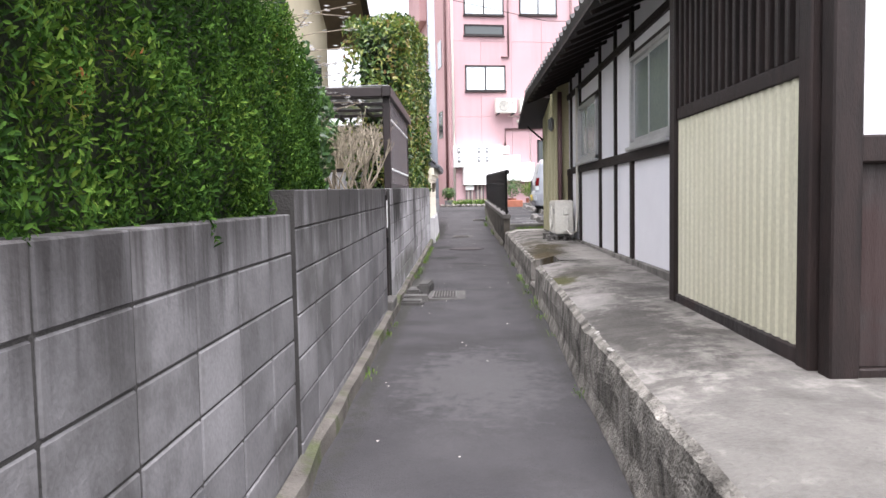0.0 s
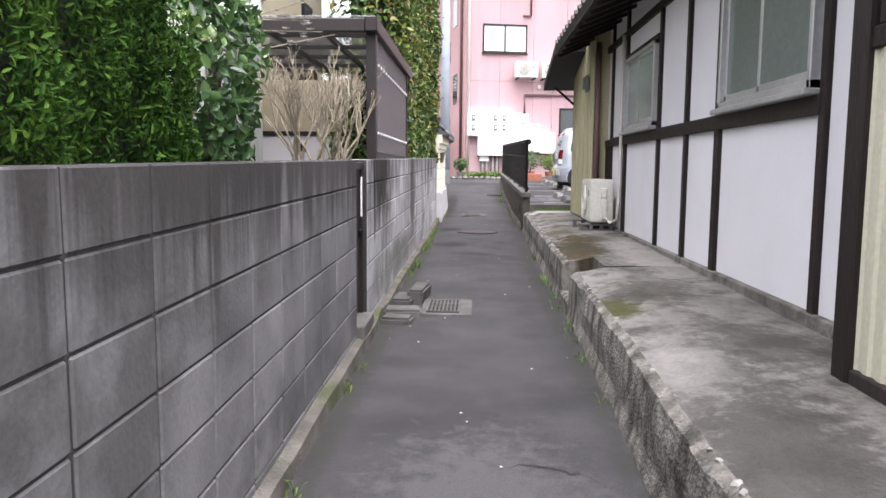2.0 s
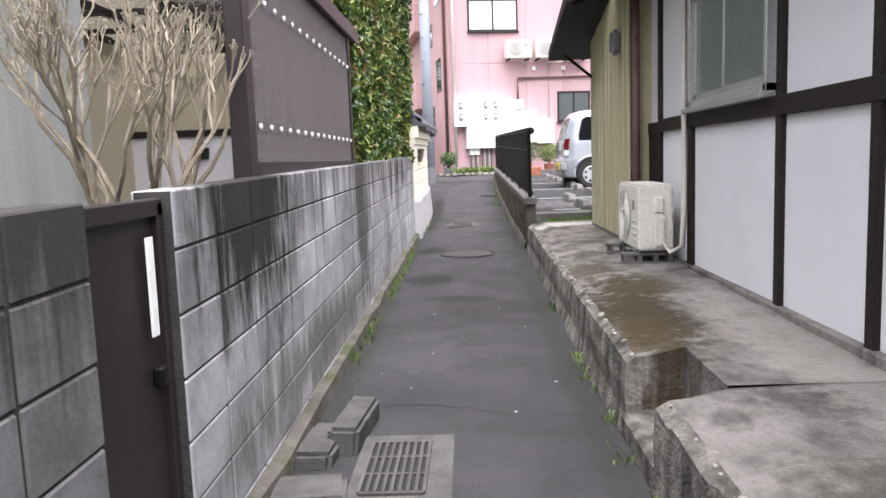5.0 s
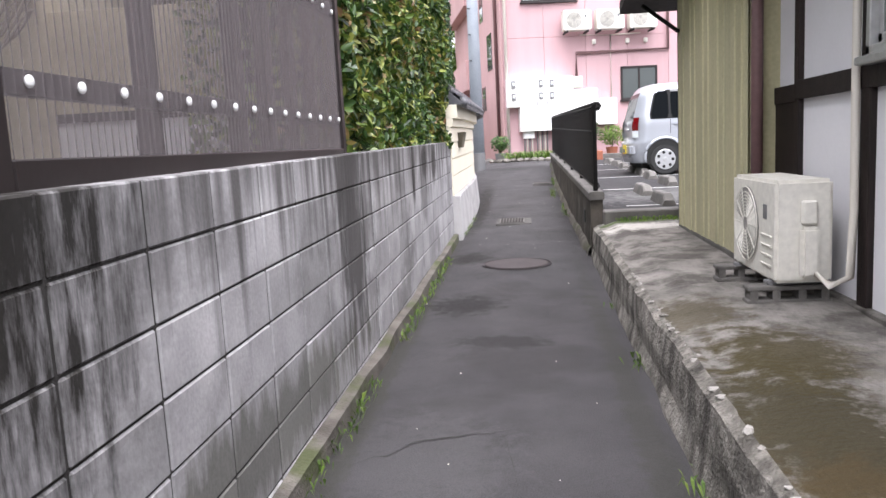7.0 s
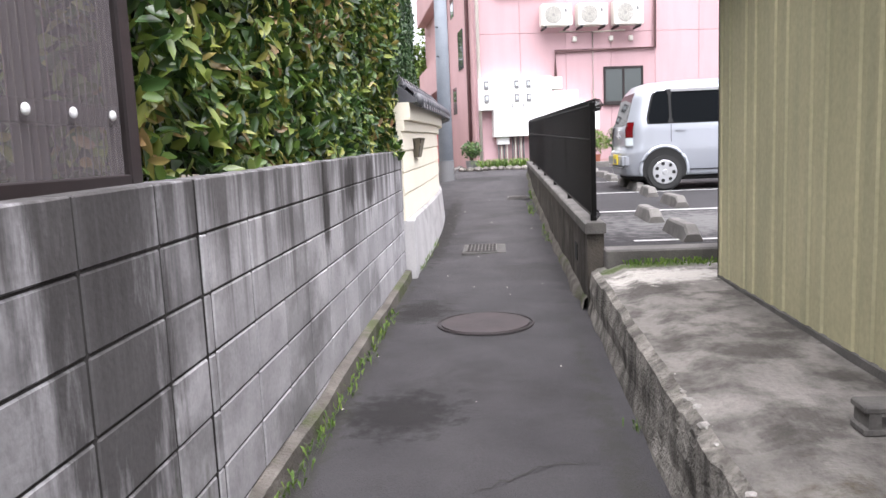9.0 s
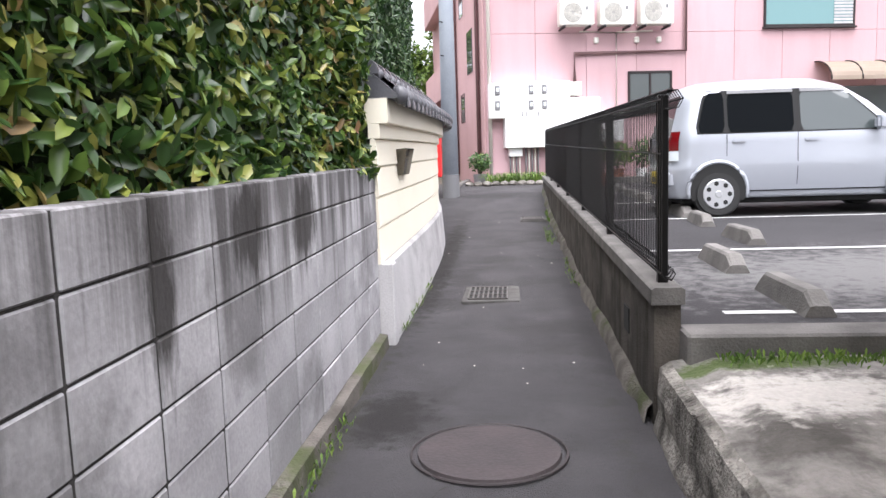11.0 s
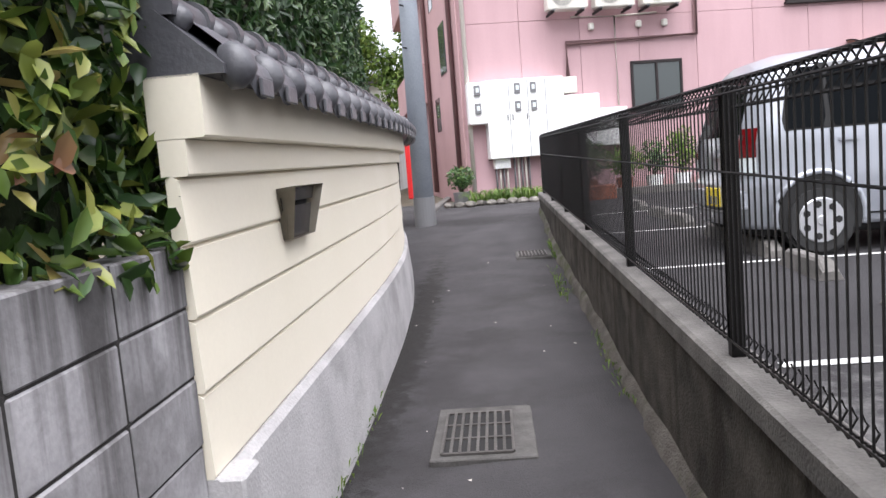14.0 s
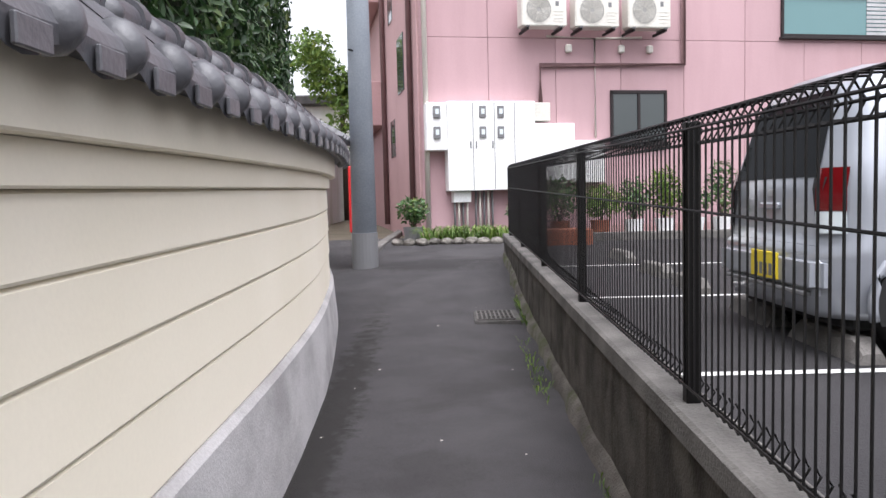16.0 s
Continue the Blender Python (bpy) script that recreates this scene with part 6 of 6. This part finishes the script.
for k in range(11):
    bm = bmesh.new()
    bmesh.ops.create_icosphere(bm, subdivisions=2, radius=0.11)
    for vv in bm.verts:
        vv.co *= 1 + 0.25 * noise.noise(vv.co * 9 + Vector((k, 0, 0)))
        vv.co.z *= 0.6
    ob = part("edging_stone", bm, ROUGHSTONE)
    x = -0.75 + k * 0.19
    ob.matrix_world = pose(x, 27.92 - 0.05 * (k % 3), road_z(27.9) + 0.03, 0, 0, k * 40)
    tagged(ob, "rough grey edging stone of the planting bed", "stone", "edging stones")
for x, y, s in ((-0.55, 28.75, 0.5), (1.25, 28.6, 0.45)):
    potted_plant(x, y, 0.72, s, 0.28, GREYPLASTIC, False)
tagged(box("side_kerb", -1.1, -0.95, 27.0, 44.0, 0.4, 0.82, CAPPING, None, 0.015), "concrete kerb beside the pink building", "kerb", kind="structure")

# ---- air conditioner on the terrace ----
ac = outdoor_unit("air_conditioner", pose(1.425, 11.0, ledge_z(11) + 0.12, 0, 0, -90) @ Matrix.Diagonal((0.92, 0.88, 0.88, 1)), "ivory air-conditioner unit standing on hollow blocks", "")
for y in (10.72, 11.32):
    z0 = ledge_z(y) + 0.03
    cb = empty("hollow_block", pose(1.375, y, z0), "grey hollow concrete block under the air conditioner", "concrete block", "hollow blocks")
    bm = bmesh.new()
    for b in ((-0.195, 0.195, -0.05, 0.05, 0, 0.024), (-0.195, 0.195, -0.05, 0.05, 0.068, 0.092)):
        box_bm(*b, 0.005, bm=bm)
    for x in (-0.165, -0.06, 0.06, 0.165):
        box_bm(x - 0.018, x + 0.018, -0.048, 0.048, 0.022, 0.07, 0.0, bm=bm)
    part("shell", bm, CAPPING, cb)
tagged(tube("pipe_cover", [(1.45, 10.62, 0.62), (1.5, 10.52, 0.56), (1.58, 10.5, 0.6), (1.6, 10.52, 0.9), (1.6, 10.53, 1.6), (1.6, 10.53, 2.65)], 0.02, PIPEIVORY, None, 8), "ivory pipe cover rising along the house wall", "pipe")

# ---- drains, lid, stones on the lane ----
def drain(x0, x1, y0, y1, label, rim=0.11, rows=9, cols=4):
    yc = (y0 + y1) / 2
    z = max(road_h(x, y) for x in (x0, x1) for y in (y0, y1)) + 0.006
    d = empty("drain_grate", pose((x0 + x1) / 2, yc, z), label, "drain")
    w, l = (x1 - x0) / 2, (y1 - y0) / 2
    box("concrete_rim", -w - rim * 0.5, w + rim, -l - rim * 0.5, l + rim, -0.12, 0.0, WORNRIM, d, 0.006)
    box("pit", -w, w, -l, l, 0.0, 0.003, BLACKHOLE, d, 0.0)
    for i in range(rows):
        x = -w + 2 * w * i / (rows - 1)
        box("bar", x - 0.007, x + 0.007, -l, l, 0.003, 0.014, IRON, d, 0.0)
    for i in range(cols):
        y = -l + 2 * l * i / (cols - 1)
        box("crossbar", -w, w, y - 0.009, y + 0.009, 0.003, 0.012, IRON, d, 0.0)


drain(-0.41, -0.16, 7.70, 8.22, "iron grate drain in a cement frame")
drain(-0.25, 0.08, 17.48, 18.05, "iron grate drain in a cement frame near the plaster wall")
drain(0.30, 0.62, 22.75, 23.25, "iron grate drain beside the low wall", 0.06)
lid = empty("manhole_cover", pose(0.01, 14.28, road_h(0, 14.28) + 0.004), "round worn iron manhole cover in the asphalt", "manhole cover")
bm = bmesh.new()
bmesh.ops.create_cone(bm, cap_ends=True, segments=40, radius1=0.31, radius2=0.305, depth=0.02, matrix=Matrix.Translation((0, 0, -0.004)))
part("disc", bm, RUSTLID, lid)
bm = bmesh.new()
tube_into(bm, [(0.335 * math.cos(t), 0.335 * math.sin(t), 0.0) for t in [2 * math.pi * k / 40 for k in range(41)]], 0.007, 5)
part("ring", bm, RUSTLID, lid)
for x, y, sx, sy, h in ((-0.6, 7.72, 0.15, 0.12, 0.05), (-0.62, 7.45, 0.12, 0.09, 0.04), (-0.52, 8.38, 0.07, 0.24, 0.11), (-0.64, 8.2, 0.09, 0.2, 0.06)):
    bm = box_bm(-sx, sx, -sy, sy, -0.06, h, 0.02, 2)
    for vv in bm.verts:
        vv.co += Vector((noise.noise(vv.co * 9 + Vector((x, y, 0))), noise.noise(vv.co * 9 + Vector((y, x, 3))), 0)) * 0.02
    ob = part("kerb_stone", bm, WORNRIM)
    ob.matrix_world = pose(x, y, road_z(y), 0, 0, random.uniform(-8, 8))
    tagged(ob, "worn cement stone beside the drain", "stone", "stones by the gate")

# cracks in the asphalt
rc = random.Random(3)
for x0, y0, x1, y1 in ((-0.62, 9.75, 0.02, 10.05), (-0.02, 10.05, 0.06, 9.5), (0.0, 11.7, 0.5, 12.0), (-0.5, 8.75, 0.2, 8.6), (-0.35, 13.4, -0.1, 14.0), (-0.3, 10.9, 0.1, 11.1), (-0.55, 19.3, -0.1, 19.0), (0.1, 4.8, 0.5, 4.6)):
    verts, faces = [], []
    for i in range(15):
        t = i / 14
        x, y = x0 + (x1 - x0) * t, y0 + (y1 - y0) * t + rc.uniform(-0.03, 0.03) + 0.08 * math.sin(t * 3.1)
        w = 0.0045 * (0.4 + math.sin(math.pi * t)) * rc.uniform(0.6, 1.3)
        verts += [(x, y - w, road_h(x, y) + 0.005), (x, y + w, road_h(x, y) + 0.005)]
    tagged(pydata("crack", verts, [(2 * i, 2 * i + 2, 2 * i + 3, 2 * i + 1) for i in range(14)], MORTAR), "dark jagged crack in the lane's asphalt", "crack", "cracks", "structure")

# weeds and moss along both edges
verts, faces = [], []
rw = random.Random(12)
spots = [(wall_x(y) + 0.085, y) for y in (4.3, 4.45, 5.6, 5.75, 6.1)] + [(wall_x(9.9) + 0.08, 9.9 + 0.1 * k) for k in range(-4, 9)]
spots += [(wall_x(12) + 0.09, 11.6 + 0.11 * k) for k in range(28)] + [(-0.68, 16.3 + 0.1 * k) for k in range(22)]
spots += [(ledge_x(y) - 0.05, y) for y in (2.1, 2.2, 3.9, 5.6, 6.3, 6.4, 6.9, 7.1, 7.3, 7.5, 8.0, 8.4, 8.5, 8.9, 9.1, 9.3, 9.5, 10.9, 11.0, 12.3)]
spots += [(0.72, 18.2 + 0.13 * k) for k in range(10)] + [(0.72, 22.6 + 0.05 * k) for k in range(22)]
spots += [(0.62, 20.6 + 0.2 * k) for k in range(8)]
for sx, sy in spots:
    for _ in range(rw.randint(5, 16)):
        x, y = sx + rw.gauss(0, 0.022), sy + rw.gauss(0, 0.05)
        a, L = rw.uniform(0, 6.28), rw.uniform(0.02, 0.075)
        z = road_z(y) + 0.0
        dx, dy, w = math.cos(a) * L * 0.6, math.sin(a) * L * 0.6, rw.uniform(0.004, 0.012)
        b = len(verts)
        verts += [(x, y, z), (x + dx * 0.6 - dy * w / L, y + dy * 0.6 + dx * w / L, z + L * 0.7), (x + dx, y + dy, z + L * 0.85), (x + dx * 0.6 + dy * w / L, y + dy * 0.6 - dx * w / L, z + L * 0.7)]
        faces.append((b, b + 1, b + 2, b + 3))
tagged(pydata("weeds", verts, faces, GRASS), "small green weeds in the cracks along the lane", "weeds", kind="stuff")
# tufts on the terrace below the lot beam
verts, faces = [], []
for _ in range(260):
    x, y = rw.uniform(0.98, 1.9), 14.4 - abs(rw.gauss(0, 0.05))
    z, a, L, w = ledge_z(y) + 0.03, rw.uniform(0, 6.28), rw.uniform(0.02, 0.06), 0.006
    dx, dy = math.cos(a) * L * 0.5, math.sin(a) * L * 0.5
    b = len(verts)
    verts += [(x, y, z), (x + dx * 0.6 - w, y + dy * 0.6, z + L * 0.7), (x + dx, y + dy, z + L * 0.9), (x + dx * 0.6 + w, y + dy * 0.6, z + L * 0.7)]
    faces.append((b, b + 1, b + 2, b + 3))
tagged(pydata("grass_tufts", verts, faces, GRASS), "short green grass at the foot of the concrete beam", "grass", kind="stuff")
# pale broken chips along the rim of the terrace
bm = bmesh.new()
PALECHIP = mat("pale_chip", (0.36, 0.34, 0.32), (0.22, 0.21, 0.19), 0.95, 12, 70, 0.6)
for _ in range(80):
    y = rw.choice((rw.uniform(8.35, 12.2), rw.uniform(3.2, 7.7)))
    r = rw.uniform(0.008, 0.022)
    x = ledge_x(y) + 0.035 + abs(rw.gauss(0, 0.02))
    chip = bmesh.ops.create_icosphere(bm, subdivisions=1, radius=r, matrix=pose(x, y, ledge_z(y) - 0.016, rw.uniform(0, 90), rw.uniform(0, 90), rw.uniform(0, 90)))
    for v in chip["verts"]:
        v.co += Vector((rw.uniform(-1, 1), rw.uniform(-1, 1), rw.uniform(-1, 1))) * r * 0.3
        v.co.z = ledge_z(y) - 0.016 + (v.co.z - ledge_z(y) + 0.016) * 0.5
tagged(part("stone_chips", bm, PALECHIP), "pale broken stone chips along the terrace rim", "stone chips", kind="stuff")
# litter of pale leaves and chips on the asphalt
verts, faces = [], []
for _ in range(60):
    y = rw.uniform(1, 24)
    x = rw.uniform(-0.68, 0.62)
    s, a = rw.uniform(0.003, 0.011), rw.uniform(0, 6.28)
    z = road_h(x, y) + 0.006
    b = len(verts)
    verts += [(x + s * math.cos(a + t) * q, y + s * math.sin(a + t), z + 0.004 * (k % 2)) for k, (t, q) in enumerate(((0, 1.3), (1.6, 1), (3.1, 1.2), (4.7, 0.8)))]
    faces.append((b, b + 1, b + 2, b + 3))
tagged(pydata("litter", verts, faces, PIPEIVORY), "scattered pale fallen leaves and chips on the asphalt", "litter", kind="stuff")

# ---- far side beyond the bend ----
tagged(box("red_board", -1.45, -1.35, 27.6, 28.0, 1.0, 2.0, RED, None, 0.02), "red vertical banner board beside the lane", "sign")
tagged(box("far_wall", -3.6, -3.4, 24.4, 60, 0, 3.2, GREYWALL, None, 0.01), "pale far wall beside the lane", "wall", kind="structure")
far = empty("far_house", pose(-6.5, 48, 0.8), "distant pale house with a dark roof at the end", "house")
box("wall", -3, 5.4, 0, 6, 0, 4.6, GREYWALL, far, 0.02)
box("roof", -3.4, 5.8, -0.5, 6.5, 4.6, 5.0, DARKTILE, far, 0.05)
box("window", 3.2, 4.4, -0.04, 0.0, 1.2, 2.4, GLASS, far, 0.01)
ft = empty("far_tree", pose(-3.4, 41, 0.8), "yellow-green leafy tree beyond the wall", "tree")
tube("trunk", [(0, 0, 0), (0.1, 0, 1.8), (0, 0.1, 3.4)], 0.16, BARKDARK, ft, 8, 0.07)
pts, nr = [], []
for k in range(9):
    c = Vector((rg.uniform(-1.2, 1.2), rg.uniform(-1, 1), rg.uniform(2.6, 6.2)))
    for _ in range(330):
        u = Vector((rg.gauss(0, 1), rg.gauss(0, 1), rg.gauss(0, 1))).normalized()
        r = 0.8 * rg.random() ** 0.5
        pts.append(tuple(c + u * r))
        nr.append(tuple(u))
leaves_mesh("crown", np.array(pts), np.array(nr), 0.2, 0.11, GRASS, ft, 0.2, 0, 77)
# unseen walls added to close off the start of the walk and the lot
tagged(box("wall_rear_house", -6, 6, -16.2, -16, -2, 5.5, BEIGE, None, 0.0), "unseen plain beige wall added behind the lane's start", "wall", kind="structure")
tagged(box("wall_lot_side", 20.4, 20.6, 14, 30, 0, 4.0, GREYWALL, None, 0.0), "unseen plain wall added to close the parking lot", "wall", kind="structure")
